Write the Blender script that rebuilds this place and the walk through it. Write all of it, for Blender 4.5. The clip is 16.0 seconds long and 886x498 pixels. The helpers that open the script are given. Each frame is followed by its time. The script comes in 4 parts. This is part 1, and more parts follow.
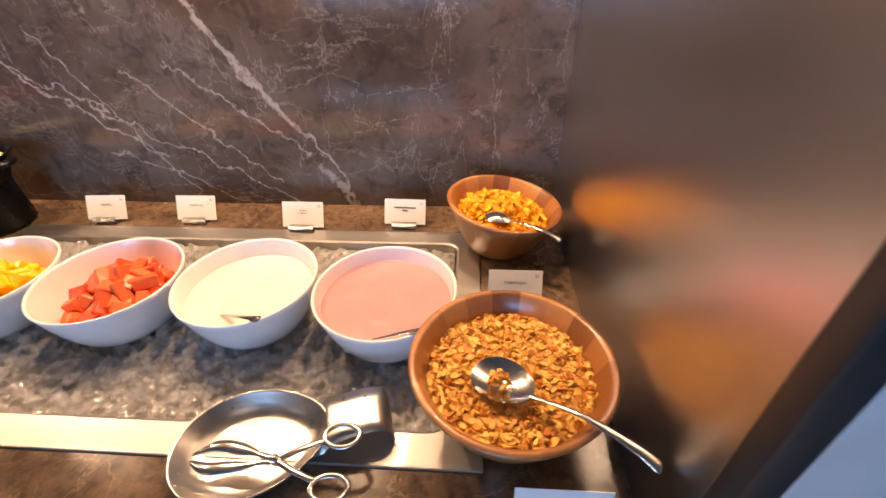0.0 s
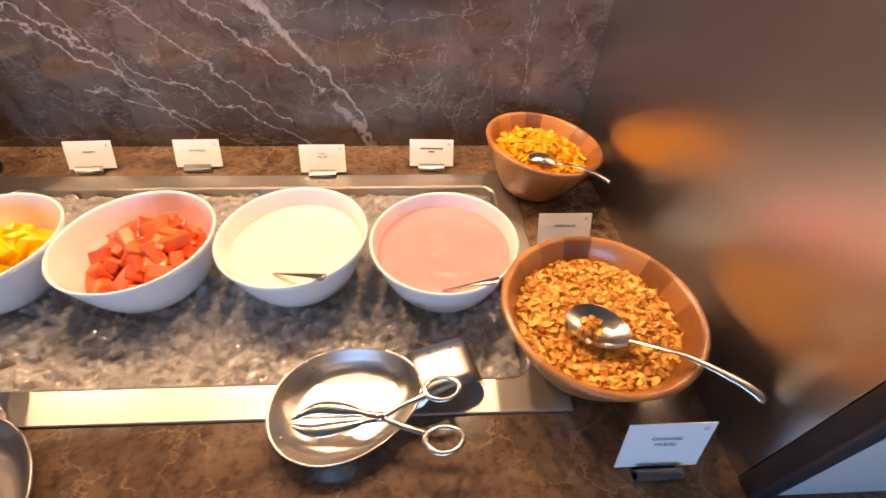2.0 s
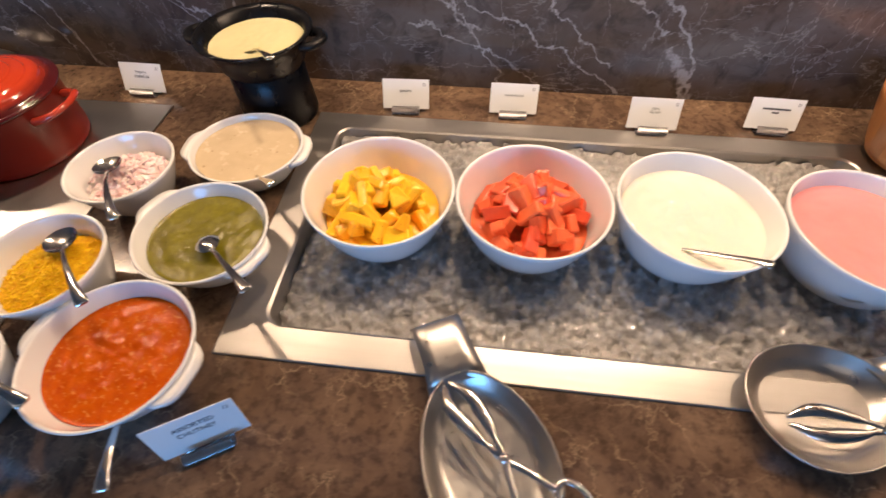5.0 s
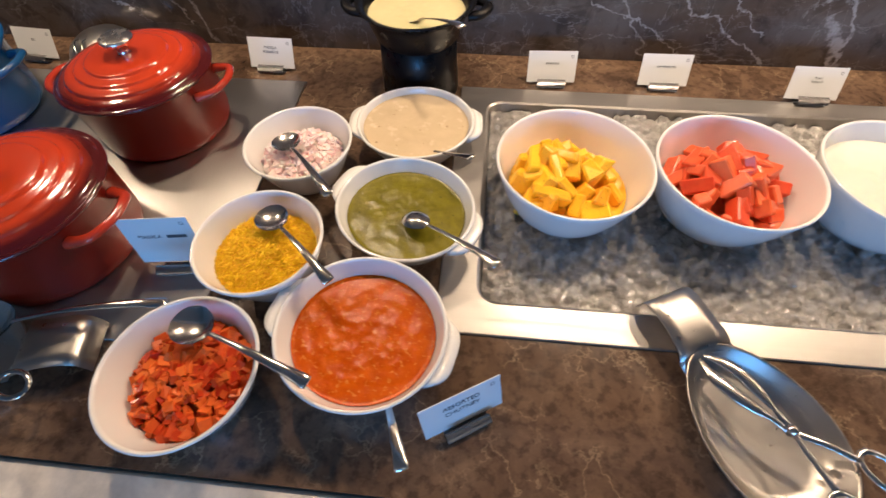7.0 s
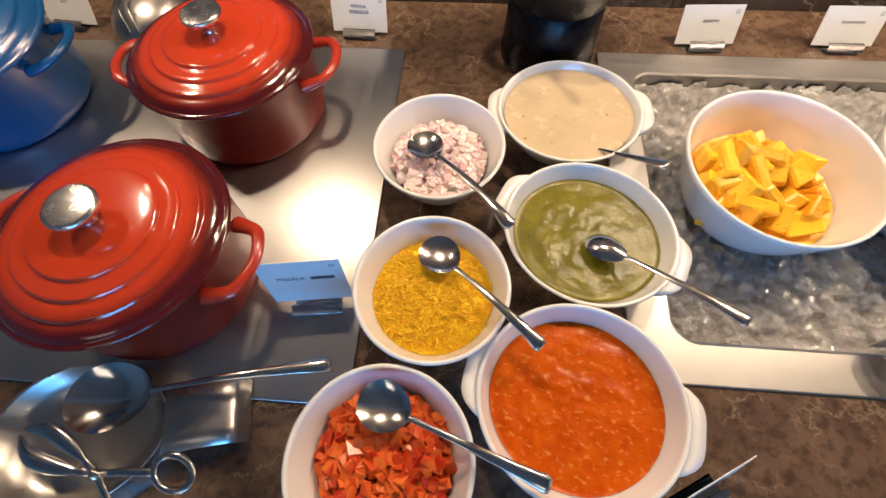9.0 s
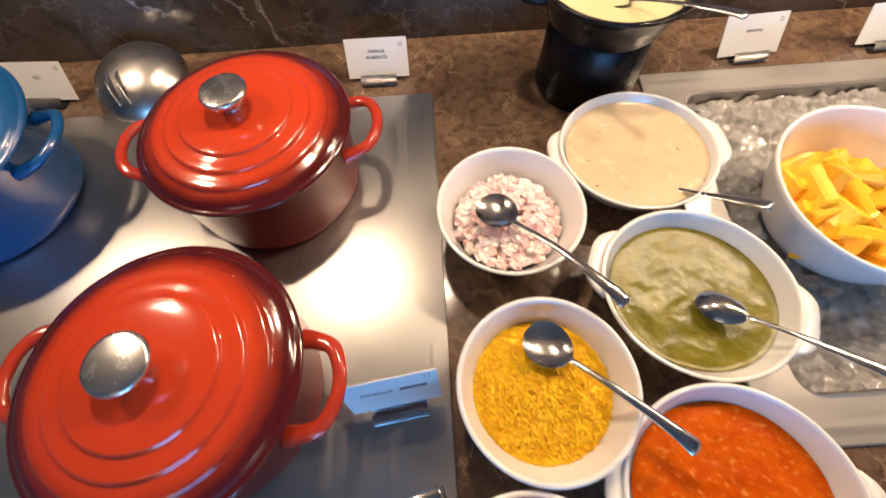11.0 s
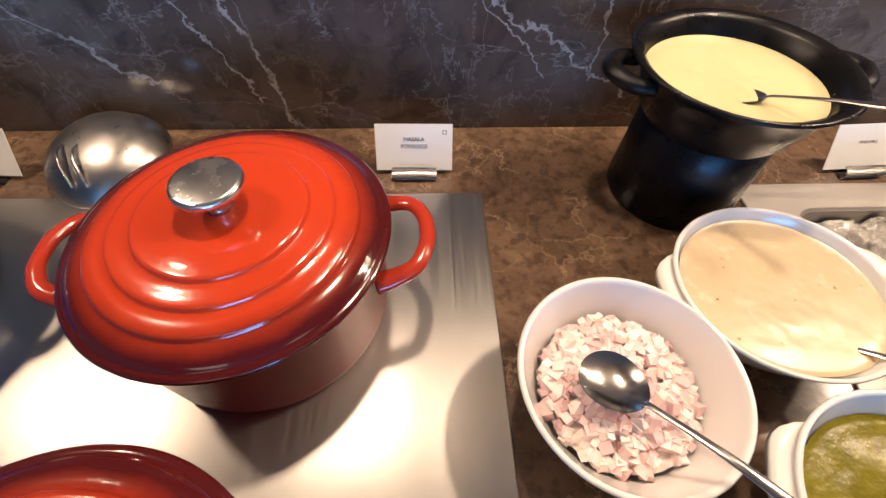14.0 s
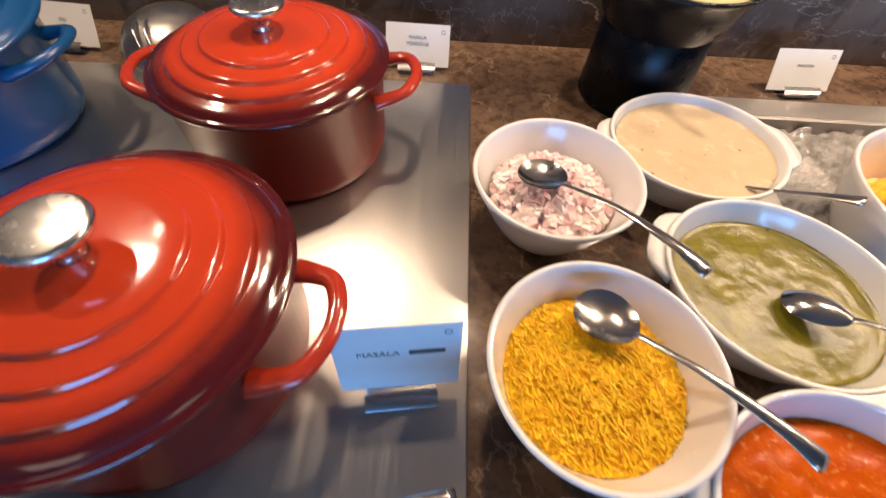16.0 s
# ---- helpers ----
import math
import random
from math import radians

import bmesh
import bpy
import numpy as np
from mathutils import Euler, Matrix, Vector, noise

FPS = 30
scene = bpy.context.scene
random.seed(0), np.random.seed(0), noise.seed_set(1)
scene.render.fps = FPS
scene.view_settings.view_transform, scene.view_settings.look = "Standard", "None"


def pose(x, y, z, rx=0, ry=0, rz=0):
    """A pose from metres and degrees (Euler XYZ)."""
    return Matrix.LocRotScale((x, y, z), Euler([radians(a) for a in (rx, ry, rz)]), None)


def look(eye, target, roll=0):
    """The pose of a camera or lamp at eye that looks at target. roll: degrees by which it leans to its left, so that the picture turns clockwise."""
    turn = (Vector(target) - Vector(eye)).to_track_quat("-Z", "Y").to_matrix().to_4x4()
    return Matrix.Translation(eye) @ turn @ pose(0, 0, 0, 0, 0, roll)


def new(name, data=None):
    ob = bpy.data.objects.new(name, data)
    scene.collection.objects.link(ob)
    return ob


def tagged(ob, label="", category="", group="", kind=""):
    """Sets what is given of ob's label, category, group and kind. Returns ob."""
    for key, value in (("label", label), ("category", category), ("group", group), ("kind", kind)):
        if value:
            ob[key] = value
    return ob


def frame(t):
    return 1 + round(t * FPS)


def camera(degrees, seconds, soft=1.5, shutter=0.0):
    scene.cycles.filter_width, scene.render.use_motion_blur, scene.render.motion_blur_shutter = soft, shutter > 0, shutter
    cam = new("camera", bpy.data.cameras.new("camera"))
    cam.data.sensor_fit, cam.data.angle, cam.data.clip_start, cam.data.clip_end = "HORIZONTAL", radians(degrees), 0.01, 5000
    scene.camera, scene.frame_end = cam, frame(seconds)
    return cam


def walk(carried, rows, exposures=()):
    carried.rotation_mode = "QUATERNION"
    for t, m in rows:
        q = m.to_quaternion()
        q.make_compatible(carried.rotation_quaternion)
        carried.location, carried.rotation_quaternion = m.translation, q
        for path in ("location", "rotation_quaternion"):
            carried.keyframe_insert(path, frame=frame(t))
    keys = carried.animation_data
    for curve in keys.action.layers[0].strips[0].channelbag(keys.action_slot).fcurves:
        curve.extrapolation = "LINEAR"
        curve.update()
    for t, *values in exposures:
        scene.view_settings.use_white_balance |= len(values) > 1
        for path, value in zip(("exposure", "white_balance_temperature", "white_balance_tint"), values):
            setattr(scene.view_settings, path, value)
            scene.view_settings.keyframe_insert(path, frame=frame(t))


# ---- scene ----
from math import cos, pi, sin

cam = camera(92.3, 16.0, shutter=0.5)

PATH = [
    (0, (0.218, 1.925, 1.492), (0.097, 3.546, 0.327), -1.20),
    (0.5, (0.131, 1.970, 1.496), (0.159, 3.498, 0.206), 1.50),
    (1, (0.118, 1.968, 1.495), (0.191, 3.441, 0.144), 2.10),
    (1.5, (0.091, 1.963, 1.497), (0.175, 3.396, 0.104), 1.80),
    (2, (0.030, 1.957, 1.501), (0.121, 3.375, 0.092), 1.80),
    (2.5, (-0.061, 1.935, 1.506), (0.034, 3.339, 0.085), 1.80),
    (3, (-0.139, 1.914, 1.508), (-0.139, 3.296, 0.061), 0.80),
    (3.5, (-0.260, 1.955, 1.498), (-0.414, 3.290, 0.016), -1.80),
    (4, (-0.371, 2.026, 1.497), (-0.543, 3.301, -0.034), -1.40),
    (4.5, (-0.445, 2.032, 1.504), (-0.616, 3.249, -0.074), -1.10),
    (5, (-0.563, 2.011, 1.512), (-0.714, 3.180, -0.103), -1.10),
    (5.2, (-0.613, 2.006, 1.508), (-0.738, 3.164, -0.118), -0.40),
    (7.5, (-0.973, 1.968, 1.478), (-1.111, 3.065, -0.207), -1.93),
    (8, (-1.053, 2.047, 1.464), (-1.206, 2.970, -0.240), -2.89),
    (10.5, (-1.266, 2.178, 1.472), (-1.283, 2.950, -0.207), -3.79),
    (11, (-1.299, 2.240, 1.450), (-1.312, 3.086, -0.302), -4.57),
    (11.5, (-1.323, 2.282, 1.448), (-1.323, 3.187, -0.285), -4.39),
    (12, (-1.336, 2.341, 1.392), (-1.305, 3.335, -0.303), -2.50),
    (12.5, (-1.356, 2.396, 1.347), (-1.309, 3.451, -0.301), -0.53),
    (13, (-1.375, 2.391, 1.322), (-1.296, 3.521, -0.266), 1.45),
    (13.5, (-1.376, 2.398, 1.330), (-1.304, 3.529, -0.249), 1.52),
    (14, (-1.379, 2.396, 1.324), (-1.310, 3.561, -0.238), 1.72),
    (14.5, (-1.389, 2.358, 1.336), (-1.336, 3.518, -0.238), 1.61),
    (15, (-1.391, 2.263, 1.335), (-1.332, 3.430, -0.242), 2.91),
    (15.5, (-1.367, 2.224, 1.325), (-1.339, 3.375, -0.266), 2.95),
    (16, (-1.337, 2.169, 1.307), (-1.328, 3.338, -0.279), 3.68),
]
walk(cam, [(t, look(eye, target, roll)) for t, eye, target, roll in PATH], [(0.0, 0.35, 7500, 20), (2.5, 0.42, 8000, 21), (3.2, 0.38, 7600, 19), (4.2, 0.12, 6500, 14), (5.2, 0.02, 6200, 12), (8.2, 0.02, 5800, 6), (10.5, 0.28, 6000, 8), (16.0, 0.26, 6000, 11)])

# ---- world and lights ----
world = bpy.data.worlds.new("world")
scene.world = world
world.use_nodes = True
wnt = world.node_tree
sky = wnt.nodes.new("ShaderNodeTexSky")
sky.sky_type = 'NISHITA'
sky.sun_disc = False
sky.sun_elevation = radians(35)
sky.sun_rotation = radians(200)
wnt.nodes["Background"].inputs["Strength"].default_value = 0.1
wnt.links.new(sky.outputs[0], wnt.nodes["Background"].inputs["Color"])


def area_lamp(name, eye, target, sx, sy, watts, colour):
    d = bpy.data.lights.new(name, 'AREA')
    d.shape = 'RECTANGLE'
    d.size, d.size_y, d.energy, d.color = sx, sy, watts, colour
    ob = new(name, d)
    ob.matrix_world = look(eye, target)
    return ob


def spot_lamp(name, eye, target, watts, colour, cone=110, size=0.03, blend=0.6):
    d = bpy.data.lights.new(name, 'SPOT')
    d.energy, d.color, d.spot_size, d.spot_blend, d.shadow_soft_size = watts, colour, radians(cone), blend, size
    ob = new(name, d)
    ob.matrix_world = look(eye, target)
    return ob


WARM = (1.0, 0.72, 0.47)
COOL = (0.09, 0.42, 1.0)
# unseen downlights; the one at x -0.22 is added to brighten the wall
LAMPS = [(-2.2, 2.87), (-1.35, 2.87), (-0.6, 2.86), (-0.22, 2.88), (0.16, 2.86)]
LAMP_Z = 1.98
for lx, ly in LAMPS:
    spot_lamp("downlight_beam", (lx, ly, LAMP_Z), (lx, ly - 0.16, 0.9), 27, WARM, 136, 0.04, 0.35)
# daylight through the window opposite the counter
area_lamp("window_daylight", (-0.9, -2.75, 1.55), (-0.9, 2.0, 1.0), 2.6, 1.2, 125, COOL)
# added warm fill from ceiling height; no such lamps are known here
area_lamp("room_lamp_light", (-2.4, 0.2, 2.66), (-2.4, 0.2, 0), 0.9, 0.9, 4, (1.0, 0.80, 0.60))
area_lamp("room_lamp_light", (0.2, 0.2, 2.66), (0.2, 0.2, 0), 0.9, 0.9, 4, (1.0, 0.80, 0.60))

# ---- materials ----


class Mat:
    """A node material with short helpers."""

    def __init__(self, name, colour=(0.8, 0.8, 0.8), rough=0.5, metal=0.0, **more):
        self.m = bpy.data.materials.new(name)
        self.m.use_nodes = True
        self.nt = self.m.node_tree
        self.b = self.nt.nodes["Principled BSDF"]
        self.put("Base Color", (*colour, 1))
        self.put("Roughness", rough)
        self.put("Metallic", metal)
        for k, v in more.items():
            self.put(k.replace("_", " "), v)

    def put(self, key, v):
        s = self.b.inputs[key]
        if isinstance(v, bpy.types.NodeSocket):
            self.nt.links.new(v, s)
        else:
            s.default_value = v

    def node(self, kind, **kw):
        n = self.nt.nodes.new(kind)
        for k, v in kw.items():
            s = n.inputs[k.replace("_", " ")]
            if isinstance(v, bpy.types.NodeSocket):
                self.nt.links.new(v, s)
            else:
                s.default_value = v
        return n

    def coord(self, kind="Object", scale=(1, 1, 1), turn=(0, 0, 0)):
        t = self.nt.nodes.new("ShaderNodeTexCoord")
        mp = self.node("ShaderNodeMapping", Vector=t.outputs[kind], Scale=scale, Rotation=turn)
        return mp.outputs[0]

    def noise(self, scale, detail=4.0, rough=0.55, vec=None, warp=0.0):
        n = self.node("ShaderNodeTexNoise", Scale=scale, Detail=detail, Roughness=rough, Distortion=warp)
        self.nt.links.new(vec if vec is not None else self.coord(), n.inputs["Vector"])
        return n.outputs["Fac"]

    def ramp(self, fac, *stops):
        r = self.node("ShaderNodeValToRGB", Fac=fac)
        e = r.color_ramp.elements
        while len(e) < len(stops):
            e.new(0.5)
        for el, (p, c) in zip(e, stops):
            el.position = p
            el.color = (*c, 1) if not isinstance(c, (int, float)) else (c, c, c, 1)
        return r.outputs[0]

    def math(self, op, a, b=0.0, c=0.0):
        n = self.nt.nodes.new("ShaderNodeMath")
        n.operation = op
        for s, v in zip(n.inputs, (a, b, c)):
            if isinstance(v, bpy.types.NodeSocket):
                self.nt.links.new(v, s)
            else:
                s.default_value = v
        return n.outputs[0]

    def mix(self, fac, a, b, how='MIX'):
        n = self.nt.nodes.new("ShaderNodeMix")
        n.data_type = 'RGBA'
        n.blend_type = how
        for s, v in ((n.inputs[0], fac), (n.inputs[6], a), (n.inputs[7], b)):
            if isinstance(v, bpy.types.NodeSocket):
                self.nt.links.new(v, s)
            elif isinstance(v, tuple):
                s.default_value = (*v, 1)
            else:
                s.default_value = v
        return n.outputs[2]

    def bump(self, height, strength=0.2, distance=0.002):
        n = self.node("ShaderNodeBump", Height=height, Strength=strength, Distance=distance)
        self.put("Normal", n.outputs[0])


def crack_mask(M, vec, scale, width, seed, warp=0.12):
    """Thin irregular mineral veins: the edges between warped cells."""
    w = M.node("ShaderNodeTexNoise", Scale=scale * 1.3, Detail=6.0, Roughness=0.65)
    M.nt.links.new(vec, w.inputs["Vector"])
    add = M.nt.nodes.new("ShaderNodeVectorMath")
    add.operation = 'MULTIPLY_ADD'
    M.nt.links.new(w.outputs["Color"], add.inputs[0])
    add.inputs[1].default_value = (warp, warp, warp)
    M.nt.links.new(vec, add.inputs[2])
    off = M.node("ShaderNodeMapping", Vector=add.outputs[0], Location=(seed, seed * 0.7, seed * 1.3))
    v = M.node("ShaderNodeTexVoronoi", Scale=scale)
    v.feature = 'DISTANCE_TO_EDGE'
    M.nt.links.new(off.outputs[0], v.inputs["Vector"])
    line = M.ramp(v.outputs["Distance"], (0.0, 1.0), (width, 0.0))
    patch = M.ramp(M.noise(scale * 0.9, 3, 0.5, off.outputs[0]), (0.42, 0.0), (0.62, 1.0))
    return M.math('MULTIPLY', line, patch)


def vein_line(M, x, z, wob, ax, az, bx, bz, width):
    """A wandering white vein across the wall from a to b."""
    ln = math.hypot(bx - ax, bz - az)
    ux, uz = (bx - ax) / ln, (bz - az) / ln
    px, pz = M.math('SUBTRACT', x, ax), M.math('SUBTRACT', z, az)
    along = M.math('ADD', M.math('MULTIPLY', px, ux), M.math('MULTIPLY', pz, uz))
    side = M.math('SUBTRACT', M.math('MULTIPLY', px, -uz), M.math('MULTIPLY', pz, -ux))
    side = M.math('ABSOLUTE', M.math('ADD', side, wob))
    line = M.math('SUBTRACT', 1.0, M.math('DIVIDE', side, width))
    line = M.math('MAXIMUM', line, 0.0)
    ends = M.math('MULTIPLY', M.math('GREATER_THAN', along, 0.0), M.math('LESS_THAN', along, ln))
    return M.math('MULTIPLY', line, ends)


def marble_counter():
    M = Mat("brown_marble", rough=0.16)
    c = M.coord()
    base = M.ramp(M.noise(9, 8, 0.65, c, 0.6), (0.28, (0.050, 0.029, 0.019)), (0.5, (0.125, 0.077, 0.049)), (0.62, (0.17, 0.108, 0.068)), (0.78, (0.25, 0.165, 0.105)))
    spots = M.ramp(M.noise(60, 4, 0.6, c), (0.38, 0.0), (0.52, 1.0))
    col = M.mix(M.math('MULTIPLY', M.math('SUBTRACT', 1.0, spots), 0.5), base, (0.03, 0.018, 0.012))
    cr = M.math('MAXIMUM', crack_mask(M, c, 14, 0.035, 3.1, 0.10), M.math('MULTIPLY', crack_mask(M, c, 34, 0.06, 7.7, 0.05), 0.15))
    col = M.mix(M.math('MULTIPLY', cr, 0.42), col, (0.46, 0.33, 0.20))
    M.put("Base Color", col)
    M.put("Roughness", M.ramp(M.noise(18, 4, 0.6, c), (0.3, 0.10), (0.7, 0.22)))
    return M.m


def marble_wall():
    M = Mat("grey_brown_marble", rough=0.1)
    c = M.coord()
    sep = M.node("ShaderNodeSeparateXYZ", Vector=c)
    x, z = sep.outputs[0], sep.outputs[2]
    cl = M.noise(2.6, 6, 0.6, c, 0.5)
    base = M.ramp(cl, (0.3, (0.064, 0.044, 0.034)), (0.5, (0.125, 0.095, 0.077)), (0.66, (0.175, 0.146, 0.126)), (0.8, (0.23, 0.20, 0.175)))
    mott = M.ramp(M.noise(17, 6, 0.65, c, 0.8), (0.36, 0.0), (0.5, 1.0))
    col = M.mix(M.math('MULTIPLY', M.math('SUBTRACT', 1.0, mott), 0.55), base, (0.040, 0.030, 0.026))
    rust = M.ramp(M.noise(3.4, 4, 0.55, M.coord(scale=(1, 1, 1.8)), 0.3), (0.52, 0.0), (0.68, 1.0))
    col = M.mix(M.math('MULTIPLY', rust, 0.5), col, (0.10, 0.052, 0.028))
    cloud = M.ramp(M.noise(30, 5, 0.7, c, 1.5), (0.60, 0.0), (0.75, 1.0))
    col = M.mix(M.math('MULTIPLY', cloud, 0.30), col, (0.34, 0.29, 0.25))
    wob = M.math('MULTIPLY', M.math('SUBTRACT', M.noise(9, 6, 0.62, c), 0.5), 0.13)
    wob2 = M.math('MULTIPLY', M.math('SUBTRACT', M.noise(21, 5, 0.62, c), 0.5), 0.075)
    total = None
    veins = [(-0.399, 1.347, -0.064, 0.890, 0.0058, 0), (-0.437, 1.424, -0.227, 1.108, 0.0101, 0), (-0.179, 1.022, -0.091, 0.890, 0.0101, 1),
             (-0.934, 1.290, -0.229, 0.890, 0.0032, 0), (-0.628, 1.261, -0.294, 0.965, 0.0032, 1), (-0.513, 1.280, -0.198, 1.051, 0.0036, 1),
             (-0.819, 1.357, -0.518, 0.890, 0.0029, 1), (-1.048, 1.366, -0.590, 1.042, 0.0043, 0), (-0.743, 1.070, -0.371, 0.890, 0.0022, 0),
             (-1.674, 1.257, -1.566, 0.890, 0.0036, 1), (-1.822, 1.229, -1.609, 0.952, 0.0022, 0), (-1.305, 1.100, -1.083, 0.952, 0.0029, 1),
             (-1.452, 1.257, -1.212, 0.980, 0.0022, 0), (-1.184, 1.257, -1.138, 0.980, 0.0025, 0), (-2.044, 1.211, -1.748, 0.980, 0.0036, 0)]
    for ax, az, bx, bz, w, k in veins:
        ln = vein_line(M, x, z, wob2 if k else wob, ax, az, bx, bz, w)
        total = ln if total is None else M.math('MAXIMUM', total, ln)
    grain = M.ramp(M.noise(55, 4, 0.7, c, 0.6), (0.32, 0.15), (0.55, 1.0))
    total = M.math('MULTIPLY', M.math('MINIMUM', M.math('MULTIPLY', total, 1.9), 1.0), grain)
    fine = crack_mask(M, M.coord(turn=(0, radians(38), 0), scale=(0.55, 1, 1.5)), 9, 0.02, 5.0, 0.16)
    crackle = crack_mask(M, M.coord(turn=(0, radians(-24), 0), scale=(1.5, 1, 0.6)), 7, 0.016, 2.2, 0.22)
    total = M.math('MAXIMUM', total, M.math('MULTIPLY', M.math('MAXIMUM', fine, crackle), 0.58))
    M.put("Base Color", M.mix(M.math('MULTIPLY', total, 0.72), col, (0.55, 0.50, 0.46)))
    return M.m


def brushed_steel(name, colour=(0.62, 0.60, 0.57), rough=0.28, axis=(2, 160, 160), smoothness=0.02):
    M = Mat(name, colour, rough, 1.0)
    n = M.noise(1.0, 5, 0.6, M.coord(scale=axis))
    M.put("Roughness", M.ramp(n, (0.3, rough - 0.06), (0.7, rough + 0.08)))
    M.put("Base Color", M.mix(M.ramp(M.noise(7, 5, 0.6), (0.35, 0.0), (0.7, 0.3)), colour, tuple(v * 0.7 for v in colour)))
    if smoothness:
        M.bump(n, smoothness, 0.0005)
    return M.m


MARBLE = marble_counter()
WALLSTONE = marble_wall()
PLATE_STEEL = brushed_steel("brushed_steel_plate", (0.52, 0.50, 0.475), 0.35, (420, 5, 420), 0.012)
TRAY_STEEL = brushed_steel("brushed_steel_tray", (0.47, 0.445, 0.415), 0.42, (3, 140, 140))
PANEL_STEEL = Mat("brushed_steel_panel", (0.52, 0.52, 0.53), 0.2, 1.0)
PANEL_STEEL.put("Roughness", PANEL_STEEL.ramp(PANEL_STEEL.noise(2.5, 3), (0.3, 0.27), (0.7, 0.33)))
PANEL_STEEL.bump(PANEL_STEEL.noise(1.0, 3, 0.5, PANEL_STEEL.coord(scale=(220, 220, 4))), 0.14, 0.0006)
PANEL_STEEL = PANEL_STEEL.m
SATIN = brushed_steel("satin_steel", (0.52, 0.49, 0.455), 0.32, (60, 60, 60), 0)
CUTLERY = brushed_steel("polished_steel", (0.74, 0.72, 0.69), 0.15, (40, 40, 40))
HOLDER = brushed_steel("holder_steel", (0.58, 0.56, 0.55), 0.26, (4, 120, 120))
KNOB = brushed_steel("turned_steel", (0.78, 0.76, 0.73), 0.25, (50, 50, 50), 0)


def porcelain():
    M = Mat("white_porcelain", (0.80, 0.785, 0.76), 0.12, Coat_Weight=0.4, Coat_Roughness=0.06)
    M.put("Base Color", M.ramp(M.noise(5, 3), (0.3, (0.77, 0.755, 0.73)), (0.7, (0.82, 0.805, 0.78))))
    return M.m


PORCELAIN = porcelain()


def enamel(name, mid, edge, r0, r1, rough=0.13, coat=0.7):
    """Glazed cast iron whose colour darkens from the middle towards the rim."""
    M = Mat(name, mid, rough, Coat_Weight=coat, Coat_Roughness=0.05, Specular_IOR_Level=0.5 if coat > 0.3 else 0.2)
    sep = M.node("ShaderNodeSeparateXYZ", Vector=M.coord())
    r = M.math('SQRT', M.math('ADD', M.math('POWER', sep.outputs[0], 2.0), M.math('POWER', sep.outputs[1], 2.0)))
    r = M.math('ADD', r, M.math('MULTIPLY', M.math('SUBTRACT', M.noise(26, 5, 0.6), 0.5), 0.012))
    f = M.math('DIVIDE', M.math('SUBTRACT', r, r0), r1 - r0)
    M.put("Base Color", M.ramp(f, (0.0, mid), (1.0, edge)))
    M.bump(M.noise(90, 2), 0.03, 0.001)
    return M.m


RED_LID = enamel("red_enamel_lid", (0.52, 0.046, 0.010), (0.070, 0.006, 0.006), 0.099, 0.125)
# body enamel darkened below the lid's red: shade on the pot fronts
RED_BODY_SHADED = enamel("red_enamel_body_shaded", (0.25, 0.020, 0.008), (0.18, 0.013, 0.006), 0.09, 0.13, 0.34, 0.05)
RED_EAR = Mat("red_enamel_handle", (0.40, 0.035, 0.014), 0.14, Coat_Weight=0.6).m
BLUE = enamel("blue_enamel", (0.012, 0.10, 0.30), (0.008, 0.07, 0.21), 0.07, 0.135, 0.25, 0.31)


def black_glaze():
    M = Mat("black_satin", (0.004, 0.004, 0.005), 0.4, Specular_IOR_Level=0.2)
    M.put("Roughness", M.ramp(M.noise(40, 4), (0.3, 0.22), (0.7, 0.42)))
    return M.m


BLACK = black_glaze()
GASKET = Mat("black_rubber", (0.012, 0.014, 0.018), 0.45).m
PAPER = Mat("white_card", (0.80, 0.80, 0.79), 0.6)
PAPER.bump(PAPER.noise(400, 2), 0.05, 0.0005)
PAPER = PAPER.m
INK = Mat("grey_ink", (0.09, 0.09, 0.10), 0.7).m
PALE_INK = Mat("pale_ink", (0.30, 0.30, 0.31), 0.7).m


def food(name, dark, light, scale, rough=0.4, sub=0.0, bumps=0.3, dist=0.003, island=False):
    M = Mat(name, light, rough, Specular_IOR_Level=0.3)
    fac = M.noise(scale, 6, 0.62, None, 0.4)
    if island:
        g = M.nt.nodes.new("ShaderNodeNewGeometry")
        fac = M.math('ADD', M.math('MULTIPLY', fac, 0.45), M.math('MULTIPLY', g.outputs["Random Per Island"], 0.55))
    M.put("Base Color", M.ramp(fac, (0.25, dark), (0.7, light)))
    if sub:
        M.put("Subsurface Weight", sub)
        M.put("Subsurface Radius", (0.006, 0.004, 0.002))
    M.bump(M.noise(scale * 2.2, 4, 0.6), bumps, dist)
    return M.m


def piece_food(name, dark, light, rough, spots=None):
    M = Mat(name, light, rough)
    info = M.nt.nodes.new("ShaderNodeObjectInfo")
    fac = M.math('ADD', M.math('MULTIPLY', info.outputs["Random"], 0.5), M.math('MULTIPLY', M.noise(60, 5), 0.5))
    col = M.ramp(fac, (0.2, dark), (0.75, light))
    if spots:
        col = M.mix(M.ramp(M.noise(260, 2), (0.66, 0.0), (0.72, 0.85)), col, spots)
    M.put("Base Color", col)
    M.put("Subsurface Weight", 0.08)
    M.put("Subsurface Radius", (0.008, 0.004, 0.002))
    M.bump(M.noise(220, 4), 0.35, 0.001)
    return M.m


